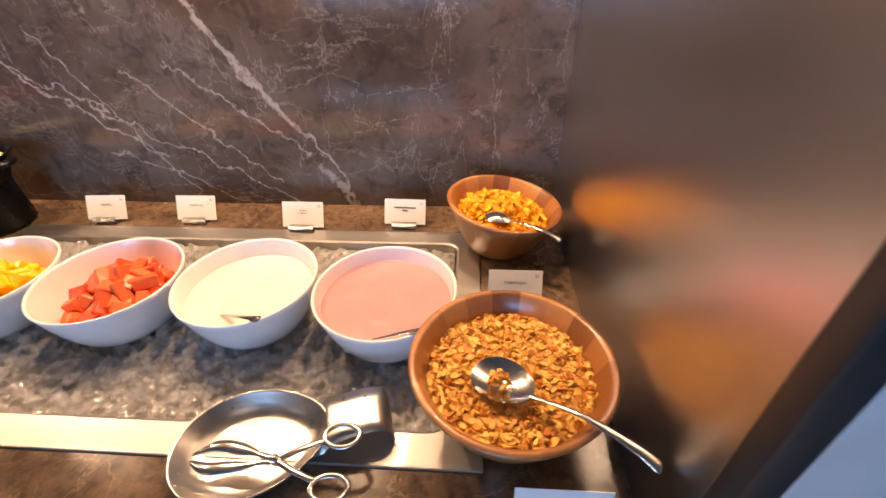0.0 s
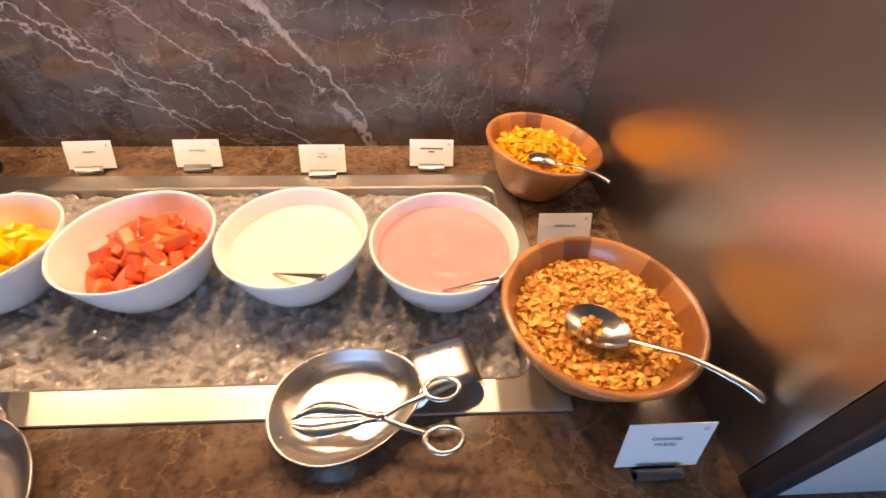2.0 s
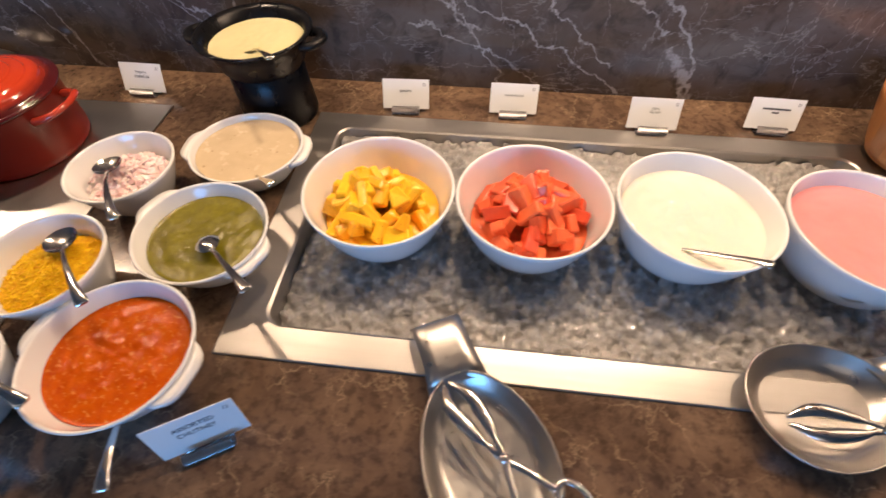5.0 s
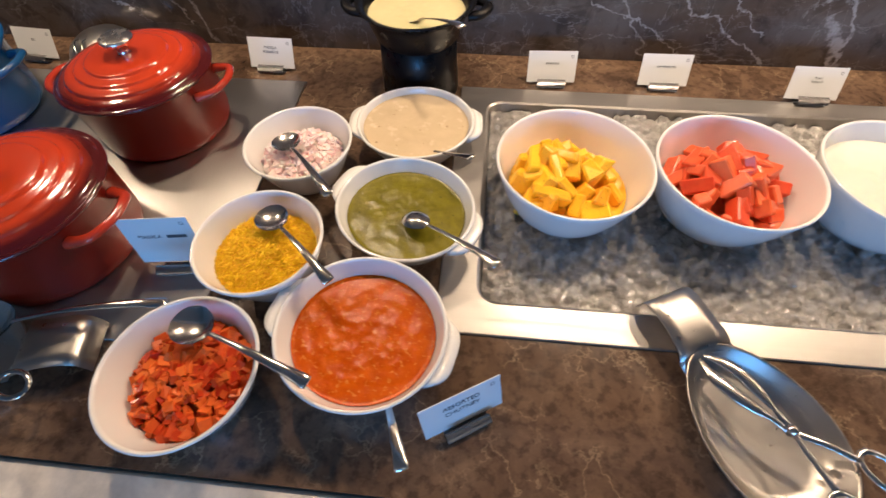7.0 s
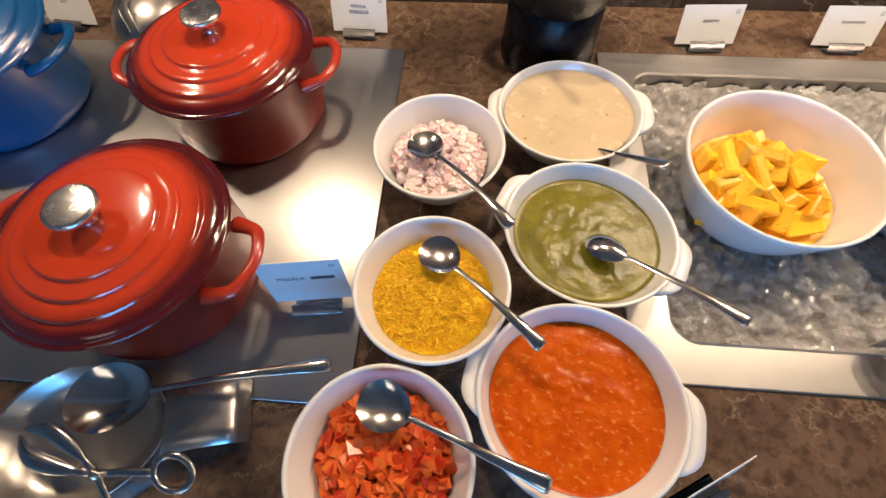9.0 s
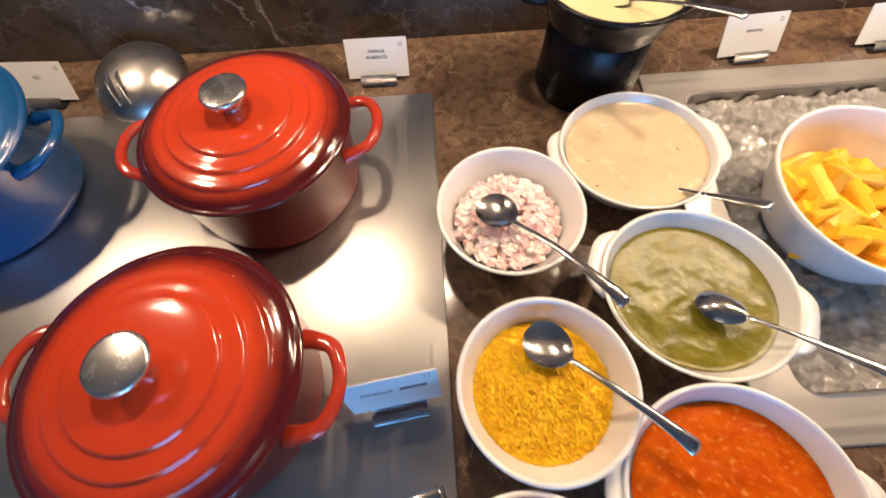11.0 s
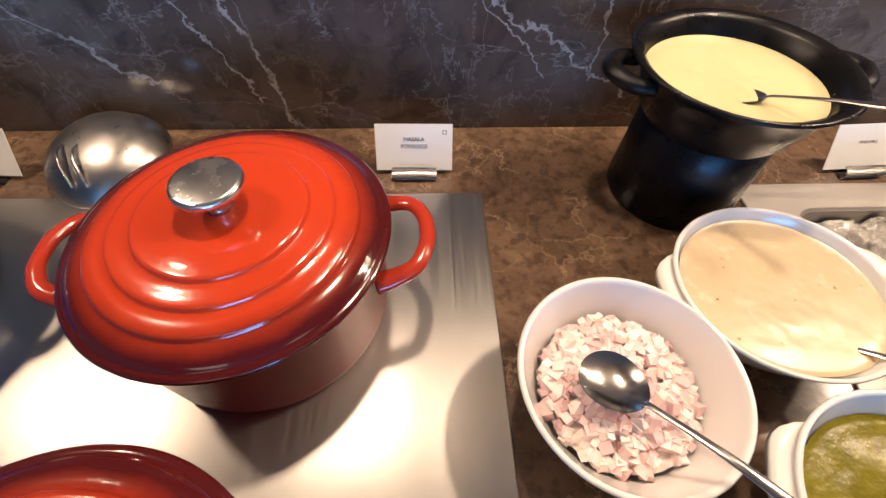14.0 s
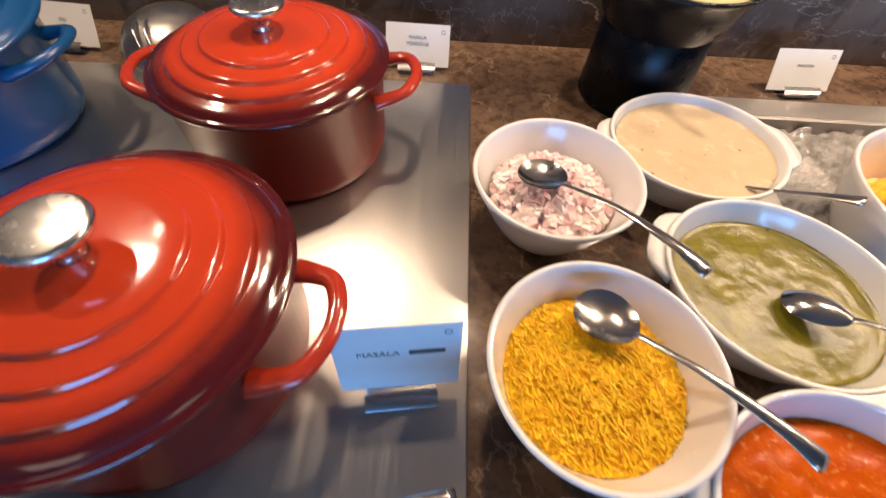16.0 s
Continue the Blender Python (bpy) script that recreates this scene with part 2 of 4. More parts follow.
YOGURT = food("plain_yogurt", (0.72, 0.675, 0.59), (0.76, 0.715, 0.64), 9, 0.22, 0.2, 0.05)
PINK = food("strawberry_yogurt", (0.70, 0.26, 0.265), (0.75, 0.315, 0.315), 9, 0.22, 0.2, 0.05)
MANGO = piece_food("pineapple_flesh", (0.84, 0.39, 0.006), (0.92, 0.56, 0.02), 0.3, (0.30, 0.10, 0.01))
MELON = piece_food("watermelon_flesh", (0.60, 0.055, 0.016), (0.80, 0.17, 0.055), 0.28)
MUESLI = food("toasted_oats", (0.44, 0.135, 0.012), (0.92, 0.54, 0.14), 40, 0.6, 0, 0.3, 0.001, True)
CORN = food("corn_flakes", (0.72, 0.26, 0.006), (0.90, 0.46, 0.03), 30, 0.5, 0, 0.4, 0.002, True)
ONION = food("chopped_onion", (0.74, 0.49, 0.49), (0.90, 0.80, 0.77), 50, 0.3, 0.2, 0.2, 0.001, True)
SEV = food("yellow_sev", (0.84, 0.43, 0.001), (1.0, 0.70, 0.006), 60, 0.5, 0, 0.3, 0.001, True)
DICE = food("diced_tomato", (0.48, 0.030, 0.006), (0.78, 0.17, 0.028), 40, 0.22, 0.2, 0.2, 0.001, True)
CURD = food("beige_dip", (0.50, 0.39, 0.25), (0.60, 0.475, 0.31), 16, 0.22, 0.0, 0.2, 0.002)


def specks(material, scale, lo, hi, colour, detail=2.0, stretch=(1, 1, 1)):
    """Bits of another colour scattered through a food."""
    nt = material.node_tree
    b = nt.nodes["Principled BSDF"]
    src = b.inputs["Base Color"].links[0].from_socket
    tc, mp, nz, rp, mx = (nt.nodes.new(k) for k in ("ShaderNodeTexCoord", "ShaderNodeMapping", "ShaderNodeTexNoise", "ShaderNodeValToRGB", "ShaderNodeMix"))
    mp.inputs["Scale"].default_value = stretch
    nz.inputs["Scale"].default_value, nz.inputs["Detail"].default_value = scale, detail
    mx.data_type = 'RGBA'
    rp.color_ramp.elements[0].position, rp.color_ramp.elements[1].position = lo, hi
    nt.links.new(tc.outputs["Object"], mp.inputs["Vector"])
    nt.links.new(mp.outputs[0], nz.inputs["Vector"])
    nt.links.new(nz.outputs["Fac"], rp.inputs[0])
    nt.links.new(rp.outputs[0], mx.inputs[0])
    nt.links.new(src, mx.inputs[6])
    mx.inputs[7].default_value = (*colour, 1)
    nt.links.new(mx.outputs[2], b.inputs["Base Color"])


specks(CURD, 95.0, 0.70, 0.76, (0.22, 0.13, 0.06))
specks(CURD, 42.0, 0.58, 0.72, (0.68, 0.56, 0.40), 5.0)
GREEN = food("green_chutney", (0.10, 0.088, 0.004), (0.21, 0.178, 0.011), 45, 0.26, 0, 0.4, 0.002)
TOMATO = food("tomato_chutney", (0.40, 0.045, 0.0), (0.56, 0.105, 0.0), 45, 0.26, 0.0, 0.35, 0.002)
specks(GREEN, 110.0, 0.66, 0.74, (0.045, 0.045, 0.006), 4.0)
specks(TOMATO, 120.0, 0.56, 0.68, (0.60, 0.19, 0.03), 6.0, (1, 1.5, 1))
TOMATO.node_tree.nodes["Principled BSDF"].inputs["Specular IOR Level"].default_value = 0.18
BATTER = food("pale_yellow_soup", (0.56, 0.51, 0.29), (0.63, 0.58, 0.34), 8, 0.16, 0.1, 0.04)


def wood(name):
    """Strips of acacia round a bowl: each strip has a tone of its own."""
    M = Mat(name, (0.3, 0.13, 0.05), 0.33)
    c = M.coord()
    sep = M.node("ShaderNodeSeparateXYZ", Vector=c)
    ang = M.math('ARCTAN2', sep.outputs[1], sep.outputs[0])
    strip = M.math('FLOOR', M.math('MULTIPLY', ang, 18 / 6.2832))
    wn = M.nt.nodes.new("ShaderNodeTexWhiteNoise")
    wn.noise_dimensions = '1D'
    M.nt.links.new(strip, wn.inputs["W"])
    grain = M.noise(1.0, 6, 0.6, M.coord(scale=(220, 220, 25)))
    fac = M.math('ADD', M.math('MULTIPLY', wn.outputs["Value"], 0.7), M.math('MULTIPLY', grain, 0.3))
    M.put("Base Color", M.ramp(fac, (0.1, (0.17, 0.058, 0.018)), (0.5, (0.34, 0.13, 0.038)), (0.9, (0.50, 0.22, 0.07))))
    M.put("Coat Weight", 0.25)
    M.bump(grain, 0.1, 0.001)
    return M.m


WOOD = wood("acacia_wood")


def ice_material():
    """Half-clear ice: some light passes, some scatters, the faces shine."""
    M = Mat("clear_ice", (0.70, 0.69, 0.67), 0.02, Specular_IOR_Level=1.0, Alpha=0.16)
    M.bump(M.noise(90, 2), 0.15, 0.002)
    return M.m


def slush_material():
    M = Mat("crushed_ice", (0.32, 0.30, 0.29), 0.07, Specular_IOR_Level=0.75, Coat_Weight=0.5, Coat_Roughness=0.03)
    M.put("Base Color", M.ramp(M.noise(95, 5, 0.7), (0.30, (0.22, 0.208, 0.195)), (0.70, (0.33, 0.315, 0.298))))
    M.bump(M.noise(85, 3, 0.6), 0.8, 0.005)
    return M.m


ICE, SLUSH = ice_material(), slush_material()


def plain(name, c, rough, scale=6.0, vary=0.12):
    M = Mat(name, c, rough)
    M.put("Base Color", M.ramp(M.noise(scale, 5, 0.6), (0.3, tuple(v * (1 - vary) for v in c)), (0.7, tuple(min(1, v * (1 + vary)) for v in c))))
    return M.m


# tone of the unseen room shell, kept dark to cut bounced light
PLASTER = plain("warm_plaster", (0.36, 0.32, 0.28), 0.8)
FLOORING = plain("dark_floor", (0.12, 0.10, 0.085), 0.35)
CABINETWOOD = plain("dark_veneer", (0.07, 0.045, 0.032), 0.4)
# rail stone paled to stand in for lamplight that falls on it
SILL_STONE = plain("lit_stone_rail", (0.74, 0.67, 0.58), 0.35, 30, 0.2)
GREYFRONT = plain("grey_blue_laminate", (0.50, 0.53, 0.55), 0.35)
LAMPGLASS = Mat("lamp_glass", (1, 0.9, 0.75), 0.5)
LAMPGLASS.put("Emission Color", (1, 0.8, 0.58, 1))
LAMPGLASS.put("Emission Strength", 6.0)
LAMPGLASS = LAMPGLASS.m

# ---- mesh helpers ----


def box_bm(x0, y0, z0, x1, y1, z1, bevel=0.0, seg=2):
    bm = bmesh.new()
    bmesh.ops.create_cube(bm, size=1)
    for v in bm.verts:
        v.co = Vector((x0 + (v.co.x + .5) * (x1 - x0), y0 + (v.co.y + .5) * (y1 - y0), z0 + (v.co.z + .5) * (z1 - z0)))
    if bevel:
        bmesh.ops.bevel(bm, geom=bm.edges[:], offset=bevel, segments=seg, affect='EDGES', profile=0.5)
    return bm


def mesh_ob(name, bm, material, smooth=True):
    bmesh.ops.recalc_face_normals(bm, faces=bm.faces[:])
    me = bpy.data.meshes.new(name)
    bm.to_mesh(me)
    bm.free()
    me.materials.append(material)
    if smooth:
        for p in me.polygons:
            p.use_smooth = True
    return new(name, me)


def part(name, bm, material, parent, label="", smooth=True, place=None):
    ob = mesh_ob(name, bm, material, smooth)
    ob.parent = parent
    if place is not None:
        ob.matrix_local = place
    if label:
        tagged(ob, label)
    return ob


def thing(name, label, category, place=None, group="", kind=""):
    ob = new(name)
    tagged(ob, label, category, group, kind)
    if place is not None:
        ob.matrix_world = place
    return ob


def structure(name, bm, material, label="", smooth=False):
    ob = mesh_ob(name, bm, material, smooth)
    return tagged(ob, label or name.replace("_", " "), name.split("_")[0], kind="structure")


def lathe(profile, n=64, sx=1.0, sy=1.0, closed=False):
    """A turned body from (radius, height) pairs."""
    bm = bmesh.new()
    rings = []
    for r, z in profile:
        if r < 1e-6:
            rings.append([bm.verts.new((0, 0, z))])
        else:
            rings.append([bm.verts.new((r * sx * cos(2 * pi * k / n), r * sy * sin(2 * pi * k / n), z)) for k in range(n)])
    for a, b in zip(rings, rings[1:]):
        for k in range(n):
            q = [a[k % len(a)], a[(k + 1) % len(a)], b[(k + 1) % len(b)], b[k % len(b)]]
            q = list(dict.fromkeys(q))
            if len(q) > 2:
                bm.faces.new(q)
    return bm


def tube(points, radii, n=10, flat=1.0, cap=True, up=Vector((0, 0, 1))):
    """A round or flattened bar along points; flat is height over width."""
    bm = bmesh.new()
    pts = [Vector(p) for p in points]
    rings = []
    for i, p in enumerate(pts):
        d = (pts[min(i + 1, len(pts) - 1)] - pts[max(i - 1, 0)]).normalized()
        s = d.cross(up)
        s = s.normalized() if s.length > 1e-5 else Vector((1, 0, 0))
        u = s.cross(d).normalized()
        r = radii[i] if isinstance(radii, (list, tuple)) else radii
        rings.append([bm.verts.new(p + s * r * cos(2 * pi * k / n) + u * r * flat * sin(2 * pi * k / n)) for k in range(n)])
    for a, b in zip(rings, rings[1:]):
        for k in range(n):
            bm.faces.new((a[k], a[(k + 1) % n], b[(k + 1) % n], b[k]))
    if cap:
        bm.faces.new(rings[0])
        bm.faces.new(rings[-1])
    return bm


def join_bm(*bms):
    out = bmesh.new()
    for b in bms:
        me = bpy.data.meshes.new("tmp")
        b.to_mesh(me)
        b.free()
        out.from_mesh(me)
        bpy.data.meshes.remove(me)
    return out


def smooth_curve(points, steps=6):
    """Catmull-Rom through the points."""
    P = [Vector(p) for p in points]
    P = [P[0] * 2 - P[1]] + P + [P[-1] * 2 - P[-2]]
    out = []
    for i in range(1, len(P) - 2):
        for k in range(steps):
            t = k / steps
            a, b, c, d = P[i - 1], P[i], P[i + 1], P[i + 2]
            out.append(0.5 * ((2 * b) + (c - a) * t + (2 * a - 5 * b + 4 * c - d) * t * t + (3 * b - a - 3 * c + d) * t ** 3))
    out.append(P[-2])
    return out


# ---- the setting ----
Z = 0.9
WALL_Y = 2.953                                        # face of the marble wall
TX0, TX1, TY0, TY1 = -0.947, 0.245, 2.222, 2.815       # ice well, outer
IX0, IX1, IY0, IY1 = -0.885, 0.192, 2.278, 2.764       # ice well, inner
PANEL_X, PANEL_Y = 0.44, 2.127
FRONT = 2.005

wall_back = structure("wall_north", box_bm(-4.0, WALL_Y, 0.0, 3.2, 3.15, 2.7), WALLSTONE, "polished grey-brown marble wall with white veins")
# plaster walls, ceiling and soffit are unseen, added to enclose the light
structure("wall_west", box_bm(-4.15, -2.95, 0, -4.0, 3.15, 2.7), PLASTER, "unseen plaster wall added to close the room")
structure("wall_east", box_bm(3.2, -2.95, 0, 3.35, 3.15, 2.7), PLASTER, "unseen plaster wall added to close the room")
wb = join_bm(box_bm(-4.0, -2.95, 0, -2.7, -2.8, 2.7), box_bm(0.9, -2.95, 0, 3.2, -2.8, 2.7),
             box_bm(-2.7, -2.95, 0, 0.9, -2.8, 0.7), box_bm(-2.7, -2.95, 2.4, 0.9, -2.8, 2.7))
structure("wall_south", wb, PLASTER, "unseen plaster wall added with a wide window opening")
structure("floor", box_bm(-4.15, -2.95, -0.1, 3.35, 3.15, 0.0), FLOORING, "dark restaurant floor")
structure("ceiling", box_bm(-4.15, -2.95, 2.7, 3.35, 3.15, 2.8), PLASTER, "unseen ceiling added to close the room")
structure("soffit", box_bm(-4.0, 2.35, 2.0, 3.2, WALL_Y - 0.005, 2.7), PLASTER, "unseen soffit added over the counter for the downlights")

# counter slab with the opening for the ice well
slab = join_bm(box_bm(-4.0, FRONT, 0.86, TX0 + 0.02, WALL_Y - 0.002, Z), box_bm(TX1 - 0.02, FRONT, 0.86, 1.6, WALL_Y - 0.002, Z),
               box_bm(TX0 + 0.02, FRONT, 0.86, TX1 - 0.02, TY0 + 0.02, Z), box_bm(TX0 + 0.02, TY1 - 0.02, 0.86, TX1 - 0.02, WALL_Y - 0.002, Z))
structure("countertop", slab, MARBLE, "polished dark brown marble buffet countertop")
structure("counter_front", box_bm(-4.0, FRONT + 0.03, 0.0, 1.6, FRONT + 0.07, 0.858), CABINETWOOD, "dark veneered front of the buffet counter")
structure("tray_rail", box_bm(-4.0, FRONT - 0.30, 0.85, 1.6, FRONT - 0.078, 0.886, 0.004), SILL_STONE, "stone tray rail along the counter, lamplight put into its pale colour")
structure("rail_trim", box_bm(-4.0, FRONT - 0.07, 0.85, 1.6, FRONT - 0.002, 0.892, 0.004), SILL_STONE, "stone strip along the counter's front edge, lamplight put into its pale colour")

for lx, ly in LAMPS:
    dl = thing("downlight", "unseen round warm downlight, assumed in the soffit", "lamp", pose(lx, ly, 1.998), "downlights over the counter")
    part("trim_ring", lathe([(0.036, -0.0005), (0.036, -0.004), (0.048, -0.004), (0.05, -0.0005)], 32), SATIN, dl)
    part("lamp_lens", lathe([(0, -0.0015), (0.034, -0.0015)], 32), LAMPGLASS, dl)

# the tall steel cabinet at the end of the counter
cab = thing("steel_cabinet", "tall brushed steel cabinet closing the counter's end", "cabinet", pose(0, 0, 0))
part("side_panel", box_bm(PANEL_X, PANEL_Y, Z + 0.001, PANEL_X + 0.02, WALL_Y - 0.003, 1.99), PANEL_STEEL, cab, "brushed steel side panel", False)
part("body", box_bm(PANEL_X + 0.022, PANEL_Y + 0.01, Z + 0.001, 1.1, WALL_Y - 0.003, 1.99), GREYFRONT, cab, "", False)
part("edge_strip", box_bm(PANEL_X - 0.003, PANEL_Y - 0.028, Z + 0.001, PANEL_X + 0.03, PANEL_Y - 0.001, 1.99, 0.004), GASKET, cab, "black rubber edge strip")
part("door", box_bm(PANEL_X + 0.032, PANEL_Y - 0.025, Z + 0.003, 1.098, PANEL_Y + 0.008, 1.988, 0.004), GREYFRONT, cab, "pale grey-blue door")

# hot plate let into the counter
plate = thing("hot_plate", "wide brushed steel warming plate lying on the counter", "hot plate", pose(0, 0, Z))
part("plate", box_bm(-2.9, 2.165, 0.0, -1.304, 2.804, 0.005, 0.0015), PLATE_STEEL, plate)
PZ = Z + 0.005

# ---- ice well ----
well = thing("ice_well", "steel ice well set into the marble counter", "ice well", pose(0, 0, Z))


def rounded_rect(x0, y0, x1, y1, r, n=8):
    out = []
    for cx, cy, a0 in ((x1 - r, y1 - r, 0), (x0 + r, y1 - r, 90), (x0 + r, y0 + r, 180), (x1 - r, y0 + r, 270)):
        for k in range(n + 1):
            a = radians(a0 + 90 * k / n)
            out.append((cx + r * cos(a), cy + r * sin(a)))
    return out


def loops(stack, close_last=True):
    """Rings of the same count of points, skinned one to the next."""
    bm = bmesh.new()
    rs = [[bm.verts.new((x, y, z)) for x, y in pts] for pts, z in stack]
    n = len(rs[0])
    for a, b in zip(rs, rs[1:]):
        for k in range(n):
            bm.faces.new((a[k], a[(k + 1) % n], b[(k + 1) % n], b[k]))
    if close_last:
        bm.faces.new(rs[-1])
    return bm


rim = loops([(rounded_rect(TX0, TY0, TX1, TY1, 0.003), 0.0005), (rounded_rect(TX0, TY0, TX1, TY1, 0.003), 0.003),
             (rounded_rect(TX0 + 0.002, TY0 + 0.002, TX1 - 0.002, TY1 - 0.002, 0.004), 0.004),
             (rounded_rect(IX0 - 0.004, IY0 - 0.004, IX1 + 0.004, IY1 + 0.004, 0.034), 0.004),
             (rounded_rect(IX0, IY0, IX1, IY1, 0.03), 0.001)], False)
part("rim", rim, TRAY_STEEL, well, "", False)
basin = loops([(rounded_rect(IX0, IY0, IX1, IY1, 0.03), 0.001), (rounded_rect(IX0 + 0.004, IY0 + 0.004, IX1 - 0.004, IY1 - 0.004, 0.028), -0.02),
               (rounded_rect(IX0 + 0.012, IY0 + 0.012, IX1 - 0.012, IY1 - 0.012, 0.028), -0.11)])
part("basin", basin, TRAY_STEEL, well, "", False)

rng = random.Random(5)
ICE_Z = Z - 0.022


def ice_chunks(n):
    verts, faces = [], []
    for _ in range(n):
        x, y = rng.uniform(IX0 + 0.02, IX1 - 0.02), rng.uniform(IY0 + 0.02, IY1 - 0.02)
        heap = 0.016 * max(0, (y - 2.62) / 0.14)
        r = rng.uniform(0.0045, 0.0105)
        c = Vector((x, y, ICE_Z + rng.uniform(-0.006, 0.010) + heap * rng.random()))
        m = pose(0, 0, 0, rng.uniform(0, 360), rng.uniform(0, 360), rng.uniform(0, 360)).to_3x3()
        base = len(verts)
        sx, sy, sz = r * rng.uniform(0.8, 1.25), r * rng.uniform(0.7, 1.1), r * rng.uniform(0.6, 1.0)
        for i in range(8):
            p = Vector(((1 if i & 1 else -1) * sx, (1 if i & 2 else -1) * sy, (1 if i & 4 else -1) * sz)) * rng.uniform(0.6, 1.0)
            verts.append(c + m @ p)
        faces += [tuple(base + k for k in f) for f in ((0, 2, 3, 1), (4, 5, 7, 6), (0, 1, 5, 4), (2, 6, 7, 3), (0, 4, 6, 2), (1, 3, 7, 5))]
    me = bpy.data.meshes.new("ice")
    me.from_pydata(verts, [], faces)
    me.materials.append(ICE)
    return me


bed = bmesh.new()
bmesh.ops.create_grid(bed, x_segments=330, y_segments=150, size=0.5)
for v in bed.verts:
    x, y = IX0 + 0.006 + (v.co.x + .5) * (IX1 - IX0 - 0.012), IY0 + 0.006 + (v.co.y + .5) * (IY1 - IY0 - 0.012)
    dist, where = noise.voronoi(Vector((x * 66, y * 66, 2.0)))
    lump = min(0.4, dist[1] - dist[0]) * 0.008
    tip = noise.cell(where[0] * 3.1)
    q = lump * (0.5 + 0.5 * tip) + 0.006 * tip + noise.noise(Vector((x * 9, y * 9, 1))) * 0.006
    v.co = Vector((x, y, ICE_Z - 0.008 + q + 0.016 * max(0, (y - 2.64) / 0.12)))
tagged(mesh_ob("crushed_ice_bed", bed, SLUSH), "packed wet crushed ice filling the steel well", "ice", kind="stuff")
tagged(new("ice_chunks", ice_chunks(900)), "loose clear ice chunks in the steel well", "ice", kind="stuff")

# ---- bowls ----


def bowl_profile(r, h, foot, wall=0.006, power=0.55, n=12):
    """Outside from the foot to the lip, then the inside down to the middle."""
    out = [(0, 0.002), (foot * 0.9, 0.002), (foot, 0.0)]
    for k in range(1, n + 1):
        t = k / n
        out.append((foot + (r - foot) * (t ** power), h * t))
    out.append((r - wall * 0.3, h + 0.0018))
    out.append((r - wall * 0.8, h + 0.001))
    for k in range(n, 0, -1):
        t = k / n
        out.append((foot + (r - foot) * (t ** power) - wall, max(h * t - 0.003, 0.007)))
    out.append((0, 0.007))
    return out


def inner_radius(r, h, foot, z, power=0.55, wall=0.006):
    return foot + (r - foot) * (max(z / h, 0.02) ** power) - wall


def white_bowl(x, y, z0, r, h, foot, sx=1.0, sy=1.0, yaw=0, tilt=(0, 0), label="round white porcelain bowl", group="", power=0.55):
    ob = mesh_ob("bowl", lathe(bowl_profile(r, h, foot, power=power), 72, sx, sy), PORCELAIN)
    ob.matrix_world = pose(x, y, z0, tilt[0], tilt[1], yaw)
    return tagged(ob, label, "bowl", group)


def surface_disc(name, material, m, r, zc, label, category, wave=0.002, sx=1.0, sy=1.0, freq=30, rings=26, seed=0, mound=0.0):
    """A wet surface that fills a dish, with a gentle swirl."""
    bm = bmesh.new()
    n = 72
    prev = None
    mid = bm.verts.new((0, 0, zc + mound))
    for j in range(1, rings + 1):
        rr = r * j / rings
        ring = []
        for k in range(n):
            a = 2 * pi * k / n
            px, py = rr * cos(a) * sx, rr * sin(a) * sy
            fade = min(1, (1 - j / rings) * 6)
            h = wave * fade * (noise.noise(Vector((px * freq, py * freq, seed))) + 0.6 * noise.noise(Vector((px * freq * 2.7, py * freq * 2.7, seed + 9))))
            ring.append(bm.verts.new((px, py, zc + h + mound * (1 - (j / rings) ** 2) + (0.0012 if j == rings else 0))))
        for k in range(n):
            if prev is None:
                bm.faces.new((mid, ring[k], ring[(k + 1) % n]))
            else:
                bm.faces.new((prev[k], ring[k], ring[(k + 1) % n], prev[(k + 1) % n]))
        prev = ring
    ob = mesh_ob(name, bm, material)
    ob.matrix_world = m
    return tagged(ob, label, category)


